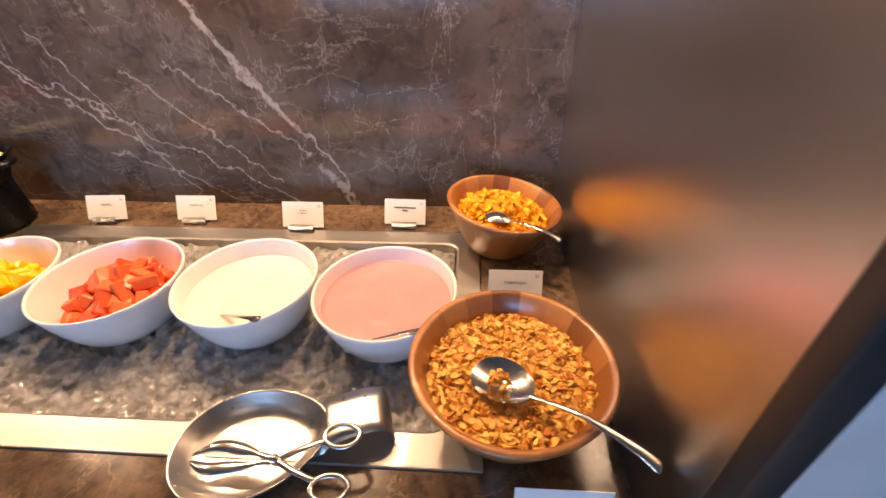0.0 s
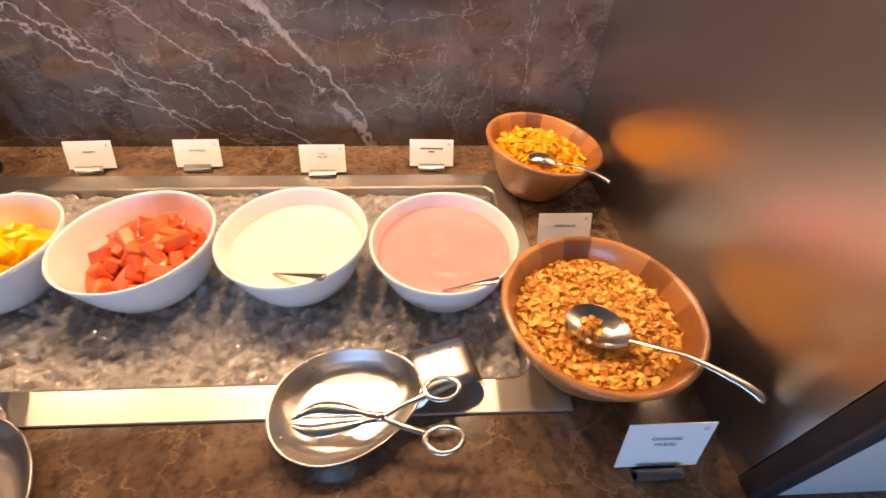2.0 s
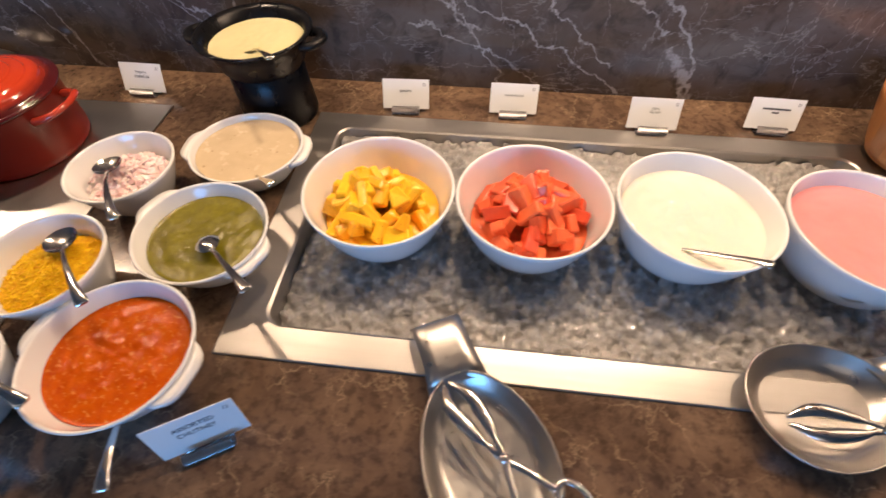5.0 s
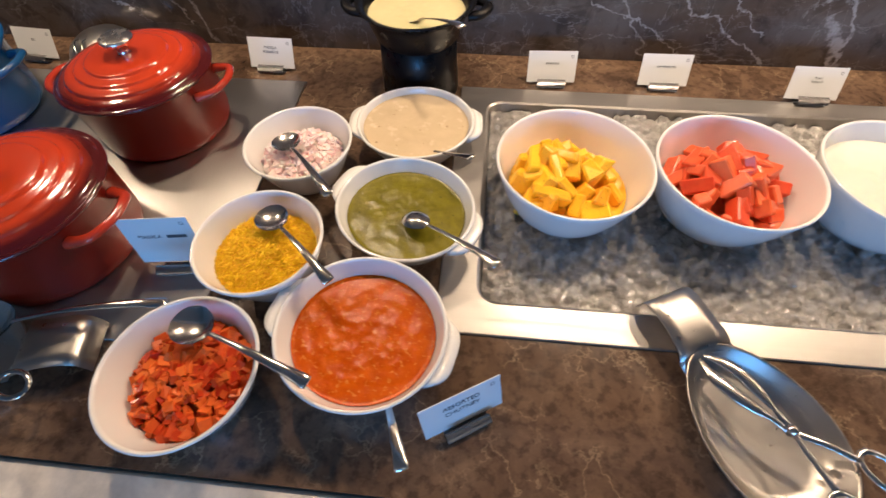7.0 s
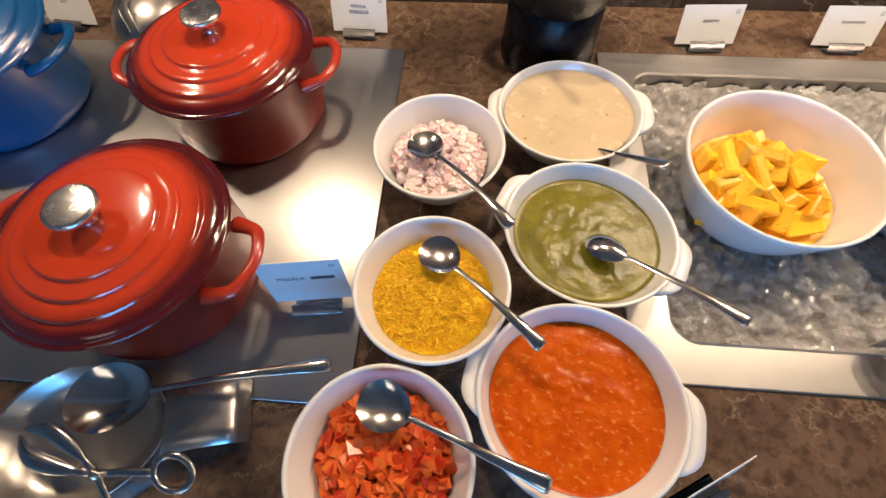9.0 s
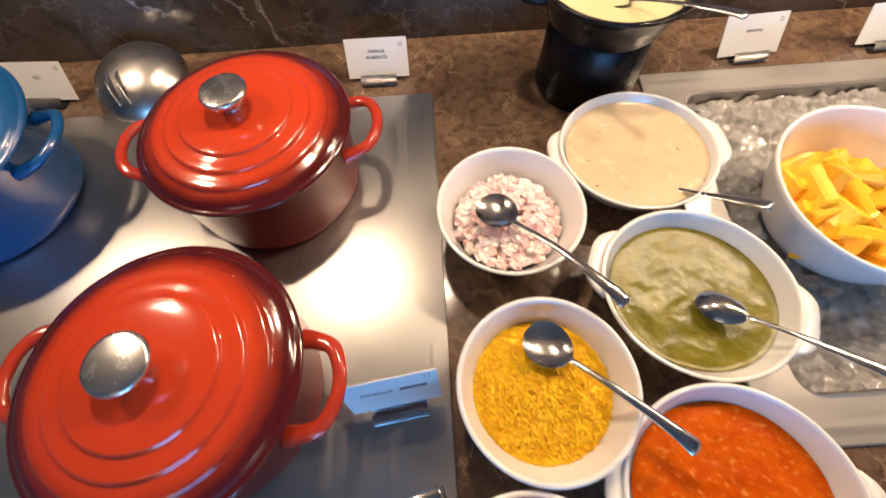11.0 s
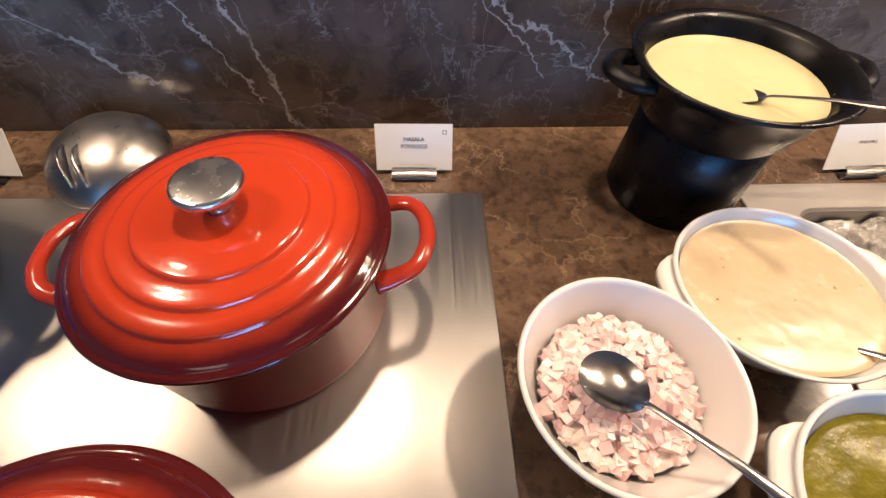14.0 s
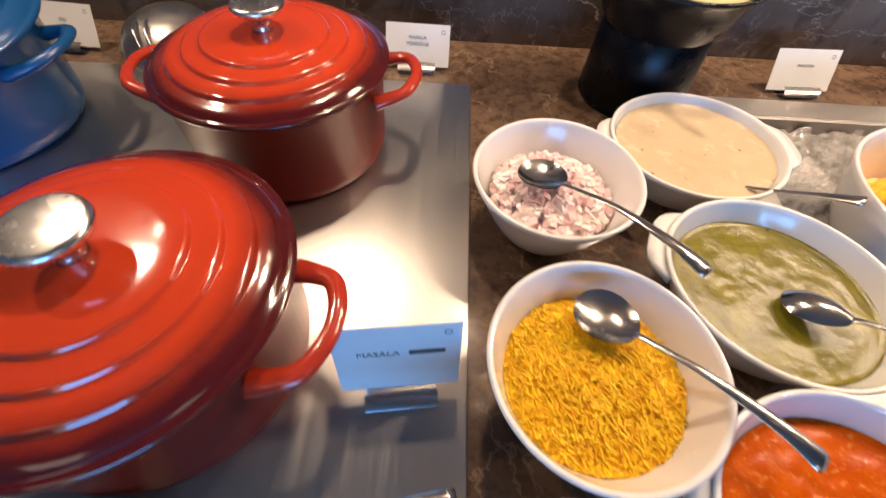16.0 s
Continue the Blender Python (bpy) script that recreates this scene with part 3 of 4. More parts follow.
def spoon(bowl_at, tip_at, label="polished steel serving spoon", size=0.032, upside=False, name="serving_spoon", bulge=0.012, wide=0.62):
    """A spoon whose bowl lies at one place and whose handle ends at another."""
    a, b = Vector(bowl_at), Vector(tip_at)
    d = b - a
    L = d.length
    ex = d.normalized()
    ey = Vector((0, 0, 1)).cross(ex).normalized()
    ez = ex.cross(ey)
    m = Matrix((ex, ey, ez)).transposed().to_4x4()
    m.translation = a
    ob = thing(name, label, "spoon", m)
    bm = bmesh.new()
    nu, nv = 10, 28
    sg = -1 if upside else 1
    prev = None
    for layer in (0.0, 0.0014):
        mid = bm.verts.new((0, 0, sg * -size * 0.30 + layer))
        prev = None
        for j in range(1, nu + 1):
            t = j / nu
            ring = []
            for k in range(nv):
                u = 2 * pi * k / nv
                taper = 1 - 0.10 * cos(u)
                ring.append(bm.verts.new((size * t * cos(u), size * wide * 1.12 * t * sin(u) * taper, sg * -size * 0.30 * (1 - t ** 2.2) + layer)))
            for k in range(nv):
                if prev is None:
                    bm.faces.new((mid, ring[k], ring[(k + 1) % nv]))
                else:
                    bm.faces.new((prev[k], ring[k], ring[(k + 1) % nv], prev[(k + 1) % nv]))
            prev = ring
    part("spoon_bowl", bm, CUTLERY, ob)
    pts = smooth_curve([(size * 0.93, 0, 0.0005), (size * 1.25, 0, 0.004), (size + (L - size) * 0.4, 0, bulge), (size + (L - size) * 0.8, 0, bulge * 0.7), (L, 0, 0)], 6)
    rad = []
    for i, p in enumerate(pts):
        t = i / (len(pts) - 1)
        rad.append(0.0045 - 0.0015 * min(1, t * 5) + 0.0065 * max(0, (t - 0.35) / 0.65) ** 1.3 * (1 if t < 0.97 else 0.7))
    part("handle", tube(pts, rad, 12, 0.34), CUTLERY, ob)
    return ob


def scatter(name, material, m, label, category, count, radius, zc, mound, maker, seed, sx=1.0, sy=1.0, off=(0, 0)):
    """A heap of small loose bits as one mesh."""
    r = random.Random(seed)
    verts, faces = [], []
    for i in range(count):
        a, q = r.uniform(0, 2 * pi), radius * math.sqrt(r.random())
        px, py = q * cos(a) * sx + off[0] * (1 - q / radius), q * sin(a) * sy + off[1] * (1 - q / radius)
        h = zc + mound * (1 - (q / radius) ** 2) + r.uniform(-0.003, 0.003)
        maker(r, Vector((px, py, h)), verts, faces)
    me = bpy.data.meshes.new(name)
    me.from_pydata(verts, [], faces)
    me.materials.append(material)
    ob = new(name, me)
    ob.matrix_world = m
    return tagged(ob, label, category, kind="stuff")


def add_block(r, c, verts, faces, sx, sy, sz, jit=0.25, flat=1.0):
    m = pose(0, 0, 0, r.uniform(-180, 180) * flat, r.uniform(-180, 180) * flat, r.uniform(0, 360)).to_3x3()
    b = len(verts)
    for i in range(8):
        p = Vector(((1 if i & 1 else -1) * sx, (1 if i & 2 else -1) * sy, (1 if i & 4 else -1) * sz))
        p *= 1 + r.uniform(-jit, jit)
        verts.append(c + m @ p)
    faces += [tuple(b + k for k in f) for f in ((0, 2, 3, 1), (4, 5, 7, 6), (0, 1, 5, 4), (2, 6, 7, 3), (0, 4, 6, 2), (1, 3, 7, 5))]


def flake(lo, hi, thick, curl):
    def make(r, c, verts, faces):
        s = r.uniform(lo, hi)
        m = pose(0, 0, 0, r.gauss(0, 28), r.gauss(0, 28), r.uniform(0, 360)).to_3x3()
        b = len(verts)
        n = 7
        asp = r.uniform(0.55, 0.95)
        for top in (0, 1):
            for k in range(n):
                a = 2 * pi * k / n
                q = s * r.uniform(0.75, 1.1)
                px, py = q * cos(a), q * sin(a) * asp
                verts.append(c + m @ Vector((px, py, thick * top + curl * (px * px) / s)))
        faces.append(tuple(b + k for k in reversed(range(n))))
        faces.append(tuple(b + n + k for k in range(n)))
        for k in range(n):
            faces.append((b + k, b + (k + 1) % n, b + n + (k + 1) % n, b + n + k))
    return make


def cube_bits(lo, hi, asp=1.0):
    def make(r, c, verts, faces):
        s = r.uniform(lo, hi)
        add_block(r, c, verts, faces, s * asp, s, s * r.uniform(0.6, 1), 0.22)
    return make


def sticks(ln, w):
    def make(r, c, verts, faces):
        add_block(r, c, verts, faces, ln * r.uniform(0.4, 1), w, w, 0.1, 0.14)
    return make


def fruit_heap(name, piece, material, m, label, category, count, radius, zc, mound, size, seed, off=(0, 0), wedge=False):
    """Cut fruit, each piece an object, heaped in a bowl."""
    r = random.Random(seed)
    heap = thing(name, label, category, m)
    kinds = []
    for k in range(6):
        bm = bmesh.new()
        bmesh.ops.create_cube(bm, size=1)
        sx, sy, sz = (size * r.uniform(0.8, 1.5), size * r.uniform(0.6, 1.0), size * r.uniform(0.5, 0.85))
        for v in bm.verts:
            w = 0.55 if wedge and v.co.z > 0 else 1
            v.co = Vector((v.co.x * sx * r.uniform(0.8, 1.15), v.co.y * sy * w * r.uniform(0.85, 1.1), v.co.z * sz * r.uniform(0.85, 1.1)))
        bmesh.ops.bevel(bm, geom=bm.edges[:], offset=size * 0.07, segments=1, affect='EDGES')
        bmesh.ops.recalc_face_normals(bm, faces=bm.faces[:])
        me = bpy.data.meshes.new(piece)
        bm.to_mesh(me)
        bm.free()
        me.materials.append(material)
        kinds.append(me)
    for i in range(count):
        t = (i + 0.5) / count
        q = radius * math.sqrt(t)
        a = i * 2.39996 + r.uniform(-0.3, 0.3)
        ob = new(piece, kinds[i % 6])
        ob.parent = heap
        lift = mound * (1 - t) + r.uniform(-0.004, 0.006)
        ob.matrix_local = pose(q * cos(a) + off[0] * (1 - t), q * sin(a) + off[1] * (1 - t), zc + lift, r.gauss(0, 30), r.gauss(0, 30), r.uniform(0, 360))
    return heap


# four white bowls on the ice
BR, BH, BF = 0.132, 0.112, 0.066
BZ = 0.872
G = "white bowls standing on ice"
for bx, by, lab in ((-0.738, 2.514, "white porcelain bowl of cut pineapple on ice"), (-0.472, 2.518, "white porcelain bowl of watermelon cubes on ice"),
                    (-0.202, 2.525, "white porcelain bowl of plain yogurt on ice"), (0.067, 2.506, "white porcelain bowl of strawberry yogurt on ice")):
    white_bowl(bx, by, BZ, BR, BH, BF, label=lab, group=G, power=0.45)
fruit_heap("pineapple_heap", "pineapple_chunk", MANGO, pose(-0.738, 2.514, BZ), "yellow pineapple chunks heaped in a white bowl", "fruit", 36, 0.080, 0.046, 0.046, 0.042, 3, (-0.034, 0.012), True)
surface_disc("fruit_bed", MANGO, pose(-0.738, 2.514, BZ), 0.104, 0.046, "pressed pineapple under the loose chunks", "fruit", 0.006, freq=60, seed=4)
fruit_heap("watermelon_heap", "watermelon_cube", MELON, pose(-0.472, 2.518, BZ), "red watermelon cubes heaped in a white bowl", "fruit", 46, 0.088, 0.052, 0.048, 0.036, 8, (0.01, 0.015))
surface_disc("fruit_bed", MELON, pose(-0.472, 2.518, BZ), 0.104, 0.046, "pressed watermelon under the loose cubes", "fruit", 0.006, freq=60, seed=6)
surface_disc("plain_yogurt", YOGURT, pose(-0.202, 2.525, BZ), inner_radius(BR, BH, BF, 0.078, 0.45) + 0.001, 0.078, "smooth cream-coloured yogurt filling a white bowl", "yogurt", 0.002, seed=2)
surface_disc("strawberry_yogurt", PINK, pose(0.067, 2.506, BZ), inner_radius(BR, BH, BF, 0.084, 0.45) + 0.001, 0.084, "smooth pink strawberry yogurt filling a white bowl", "yogurt", 0.002, seed=3)
spoon((-0.262, 2.474, 0.930), (-0.128, 2.409, 0.992), size=0.03, label="steel spoon sunk in plain yogurt", bulge=0.004)
spoon((0.030, 2.412, 0.936), (0.150, 2.395, 0.994), size=0.026, label="steel spoon sunk in pink yogurt", bulge=0.004)


# two wooden bowls of cereal
def wooden_bowl(x, y, r, h, foot, tilt, label):
    prof = [(0, 0.003), (foot * 0.9, 0.003), (foot, 0.0)]
    prof += [(foot + (r - foot) * (k / 8) ** 0.85, h * k / 8) for k in range(1, 9)]
    prof += [(r - 0.003, h + 0.003), (r - 0.009, h + 0.003), (r - 0.012, h)]
    prof += [(foot + (r - foot) * (k / 8) ** 0.85 - 0.012, h * k / 8) for k in range(7, 0, -1)] + [(0, 0.014)]
    ob = mesh_ob("wooden_bowl", lathe(prof, 72), WOOD)
    ob.matrix_world = pose(x, y, Z + 0.0005 + foot * math.sin(radians(abs(tilt[1]))), *tilt)
    return tagged(ob, label, "bowl", "wooden cereal bowls")


wooden_bowl(0.280, 2.317, 0.142, 0.127, 0.075, (0, 0, 0), "acacia wood bowl of muesli on the counter")
wooden_bowl(0.282, 2.768, 0.130, 0.112, 0.070, (0, 7, 0), "acacia wood bowl of corn flakes against the wall")
MP = pose(0.280, 2.317, Z)
surface_disc("muesli_bed", MUESLI, MP, 0.118, 0.094, "toasted muesli packed in a wooden bowl", "muesli", 0.004, freq=80, mound=0.008)
scatter("muesli_flakes", MUESLI, MP, "loose toasted oat flakes and clusters", "muesli", 2000, 0.116, 0.097, 0.009, flake(0.0030, 0.0078, 0.0012, 0.15), 11)
CP = pose(0.282, 2.768, Z + 0.009, 0, 7, 0)
surface_disc("cornflake_bed", CORN, CP, 0.102, 0.078, "corn flakes packed in a wooden bowl", "cereal", 0.006, freq=60, mound=0.016)
scatter("corn_flakes", CORN, CP, "loose golden corn flakes in a wooden bowl", "cereal", 420, 0.10, 0.082, 0.022, flake(0.006, 0.0115, 0.0012, 0.35), 12)
spoon((0.267, 2.286, 1.020), (0.430, 2.172, 1.030), size=0.044, label="large steel spoon lying on muesli", bulge=0.016, wide=0.72)
scatter("spooned_muesli", MUESLI, pose(0.263, 2.290, 1.013), "a few oat clusters in the spoon", "muesli", 16, 0.016, 0.0, 0.006, flake(0.003, 0.006, 0.003, 0.1), 13)
spoon((0.280, 2.712, 1.012), (0.400, 2.632, 1.010), size=0.03, label="steel spoon on corn flakes", bulge=0.01, upside=True)


# ---- small bowls and dishes ----
def eared_dish(x, y, r, sx, sy, h, yaw, label):
    """An oval white dish with a tab at each end."""
    ob = thing("oval_dish", label, "dish", pose(x, y, Z + 0.0005, 0, 0, yaw), "white eared dishes")
    part("dish", lathe(bowl_profile(r, h, r * 0.56, 0.006, 0.72), 72, sx, sy), PORCELAIN, ob)
    for s in (-1, 1):
        out = []
        for k in range(13):
            a = radians(-26 + 52 * k / 12)
            out.append((s * (r * sx * cos(a) - 0.002), r * sy * sin(a)))
        far = []
        for k in range(13):
            t = -1 + 2 * k / 12
            far.append((s * (r * sx + 0.019 * (1 - abs(t) ** 4) - 0.004), r * sy * 0.40 * t))
        bm = bmesh.new()
        lo = [bm.verts.new((px, py, h - 0.013)) for px, py in out], [bm.verts.new((px, py, h - 0.010)) for px, py in far]
        hi = [bm.verts.new((px, py, h - 0.003)) for px, py in out], [bm.verts.new((px, py, h - 0.002)) for px, py in far]
        for a, b in ((lo[0], lo[1]), (hi[0], hi[1]), (lo[1], hi[1]), (lo[0], hi[0])):
            for k in range(12):
                bm.faces.new((a[k], a[k + 1], b[k + 1], b[k]))
        for e in (0, 12):
            bm.faces.new((lo[0][e], lo[1][e], hi[1][e], hi[0][e]))
        bmesh.ops.bevel(bm, geom=[e for e in bm.edges if len(e.link_faces) == 2 and e.calc_face_angle(0) > 0.9], offset=0.0025, segments=2, affect='EDGES')
        part("ear", bm, PORCELAIN, ob)
    return ob


def fill(name, mat, x, y, r, sx, sy, h, frac, yaw, label, cat, wave, seed, freq=40):
    rr = inner_radius(r, h, r * 0.56, h * frac, 0.72)
    return surface_disc(name, mat, pose(x, y, Z + 0.0005, 0, 0, yaw), rr + 0.001, h * frac, label, cat, wave, sx, sy, freq, 30, seed)


DISHES = [("beige_dip", CURD, -1.021, 2.611, 0.110, 1.0, 0.93, 0.068, 0.84, 2, "white eared dish of beige dip", "smooth beige dip with a few specks", 0.0006, 3),
          ("green_chutney", GREEN, -1.009, 2.396, 0.112, 1.0, 0.93, 0.078, 0.72, -24, "white eared dish of green chutney", "coarse green herb chutney with a glossy surface", 0.0014, 5),
          ("tomato_chutney", TOMATO, -1.035, 2.184, 0.113, 1.0, 0.95, 0.084, 0.70, -12, "white eared dish of tomato chutney", "thick orange-red tomato chutney", 0.0018, 7)]
for nm, mt, dx, dy, dr, sx_, sy_, dh, fr, yw, l1, l2, wv, sd in DISHES:
    eared_dish(dx, dy, dr, sx_, sy_, dh, yw, l1)
    fill(nm, mt, dx, dy, dr, sx_, sy_, dh, fr, yw, l2, "sauce", wv, sd)
spoon((-0.989, 2.373, 0.972), (-0.864, 2.271, 1.020), size=0.027, label="steel spoon resting in green chutney", upside=True, bulge=0.006)
spoon((-1.005, 2.567, 0.934), (-0.910, 2.482, 1.005), size=0.022, label="steel spoon sunk in beige dip", bulge=0.002)
spoon((-1.015, 2.165, 0.930), (-0.959, 2.028, 0.968), size=0.024, label="steel spoon sunk in tomato chutney", bulge=0.01)

SMALL = [(-1.214, 2.516, 0.094, 0.088, "round white bowl of chopped onion", (0, 0)), (-1.205, 2.298, 0.093, 0.100, "round white bowl of yellow sev", (0, 0)),
         (-1.242, 2.109, 0.097, 0.092, "round white bowl of diced tomato", (0, 0))]
for sx0, sy0, sr, sh, lab, tl in SMALL:
    white_bowl(sx0, sy0, Z + 0.0005, sr, sh, sr * 0.5, label=lab, group="small white bowls", power=0.75)
OP, YP, DP = pose(-1.214, 2.516, Z), pose(-1.205, 2.298, Z), pose(-1.242, 2.109, Z)
surface_disc("onion_bed", ONION, OP, 0.068, 0.050, "chopped onion packed in a bowl", "onion", 0.004, freq=70, mound=0.01)
scatter("chopped_onion", ONION, OP, "loose pale pink chopped onion", "onion", 520, 0.068, 0.053, 0.015, cube_bits(0.0026, 0.0056), 21)
spoon((-1.232, 2.510, 0.990), (-1.115, 2.371, 1.020), size=0.028, label="steel spoon on chopped onion", bulge=0.012, upside=False, wide=0.78)
surface_disc("sev_bed", SEV, YP, 0.0745, 0.063, "yellow sev packed in a bowl", "snack", 0.005, freq=60, mound=0.018)
scatter("sev_sticks", SEV, YP, "loose thin yellow sev sticks", "snack", 4200, 0.074, 0.064, 0.020, sticks(0.0048, 0.0005), 22)
spoon((-1.198, 2.338, 0.998), (-1.081, 2.231, 1.012), size=0.027, label="steel spoon stuck in yellow sev", bulge=0.010, wide=0.8)
surface_disc("tomato_bed", DICE, DP, 0.074, 0.050, "diced tomato packed in a bowl", "tomato", 0.005, freq=60, mound=0.012)
scatter("diced_tomato", DICE, DP, "loose glossy diced tomato", "tomato", 340, 0.072, 0.055, 0.020, cube_bits(0.0036, 0.0075), 23)
spoon((-1.242, 2.161, 1.000), (-1.075, 2.102, 1.006), size=0.029, label="steel spoon on diced tomato", bulge=0.012, wide=0.8)


# ---- casseroles ----
def casserole(x, y, yaw, scale, lid_mat, body_mat, ear_mat, colour, lift=0.0, lid_off=(0, 0, 0, 0, 0, 0)):
    s = scale
    ob = thing("casserole", "round %s enamelled cast-iron casserole with its lid on" % colour, "casserole", pose(x, y, PZ + 0.0005, 0, 0, yaw), "casseroles on the hot plate")
    prof = [(0, 0.002), (0.102, 0.002), (0.112, 0.0), (0.1175, 0.006), (0.1205, 0.02), (0.1245, 0.112), (0.127, 0.115), (0.127, 0.119), (0.120, 0.119), (0.117, 0.110), (0.112, 0.02), (0, 0.012)]
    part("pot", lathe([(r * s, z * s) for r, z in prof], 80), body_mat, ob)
    lid = [(0.122, 0.1195), (0.1305, 0.1198), (0.1330, 0.1215), (0.1334, 0.1235), (0.1318, 0.1255), (0.1290, 0.1262), (0.1276, 0.1262), (0.1262, 0.1278), (0.1235, 0.1302),
           (0.119, 0.1322), (0.1125, 0.1340), (0.1092, 0.1346), (0.1085, 0.1350), (0.1078, 0.1378), (0.1066, 0.1392), (0.1045, 0.1398), (0.097, 0.1408), (0.0895, 0.1414),
           (0.0889, 0.1417), (0.0882, 0.1444), (0.0870, 0.1457), (0.0850, 0.1462), (0.078, 0.1470), (0.0695, 0.1474), (0.0689, 0.1477), (0.0682, 0.1503), (0.0670, 0.1515),
           (0.0650, 0.1519), (0.050, 0.1526), (0.02, 0.1530), (0, 0.1531)]
    lid_ob = part("lid", lathe([(r * s, z * s) for r, z in lid], 96), lid_mat, ob, "%s enamelled lid with raised rings" % colour, place=pose(*lid_off))
    knob = [(0, 0.1525), (0.011, 0.1525), (0.009, 0.156), (0.009, 0.166), (0.016, 0.170), (0.0255, 0.174), (0.0275, 0.178), (0.0265, 0.1815), (0.0235, 0.1825), (0, 0.1805)]
    part("knob", lathe([(r * s, z * s) for r, z in knob], 48), KNOB, lid_ob, "brushed steel knob")
    for side in (-1, 1):
        w = 0.043
        pts = smooth_curve([(side * 0.118, -w * 1.06, 0.096), (side * 0.134, -w, 0.1), (side * 0.152, -w * 0.84, 0.105), (side * 0.162, -w * 0.42, 0.108), (side * 0.1645, 0, 0.108),
                            (side * 0.162, w * 0.42, 0.108), (side * 0.152, w * 0.84, 0.105), (side * 0.134, w, 0.1), (side * 0.118, w * 1.06, 0.096)], 5)
        n = len(pts)
        rad = [(0.0070 + 0.004 * abs(2 * i / (n - 1) - 1) ** 2) * s for i in range(n)]
        part("handle", tube([p * s for p in pts], rad, 12, 0.75), ear_mat, ob)
    return ob


casserole(-1.548, 2.638, 3, 1.028, RED_LID, RED_BODY_SHADED, RED_EAR, "red")
casserole(-1.584, 2.325, -6, 1.048, RED_LID, RED_BODY_SHADED, RED_EAR, "red")
casserole(-1.985, 2.640, 6, 1.06, BLUE, BLUE, BLUE, "blue", lid_off=(0.004, 0.01, 0.013, 5, 3, 0))

# domed steel lid resting on its edge behind the red casserole
dome = thing("dome_cover", "small domed steel cover leaning towards the marble wall", "cover", pose(-1.814, 2.862, Z + 0.017, 12, 0, 6))
part("dome", lathe([(0.0785, 0.0), (0.081, 0.001), (0.078, 0.009), (0.067, 0.024), (0.050, 0.0355), (0.030, 0.042), (0.014, 0.044), (0, 0.0445), (0, 0.043), (0.029, 0.0405), (0.049, 0.034), (0.0655, 0.0225), (0.0755, 0.0085)], 64), SATIN, dome)
for gx in (-0.026, -0.008):
    part("grip_wire", tube(smooth_curve([(gx - 0.006, -0.005, 0.042), (gx - 0.004, -0.022, 0.049), (gx + 0.002, -0.045, 0.045), (gx + 0.008, -0.062, 0.028)], 6), 0.0022, 8), CUTLERY, dome)

# ---- black soup kettle ----
ket = thing("soup_kettle", "black soup kettle full of pale yellow batter", "kettle", pose(-1.040, 2.815, Z + 0.0005))
part("stand", lathe([(0, 0.002), (0.080, 0.002), (0.083, 0.0), (0.084, 0.006), (0.081, 0.06), (0.079, 0.125), (0.074, 0.128), (0, 0.126)], 64), BLACK, ket, "matt black cylinder")
part("pot", lathe([(0.078, 0.118), (0.086, 0.128), (0.097, 0.16), (0.102, 0.176), (0.115, 0.186), (0.117, 0.189), (0.1125, 0.191), (0.101, 0.184), (0.096, 0.165), (0.08, 0.132), (0, 0.132)], 72), BLACK, ket, "glossy black flared pot")
for side in (-1, 1):
    part("handle", tube(smooth_curve([(side * 0.102, -0.03, 0.174), (side * 0.125, -0.026, 0.176), (side * 0.139, 0, 0.178), (side * 0.125, 0.026, 0.176), (side * 0.102, 0.03, 0.174)], 6), 0.0105, 12, 0.8), BLACK, ket)
surface_disc("yellow_batter", BATTER, pose(-1.040, 2.815, Z), 0.0955, 0.166, "smooth pale yellow batter in a black kettle", "soup", 0.001, seed=8)
spoon((-1.045, 2.790, 1.062), (-0.940, 2.668, 1.118), size=0.028, label="steel ladle handle rising from the batter", name="ladle", bulge=0.006)


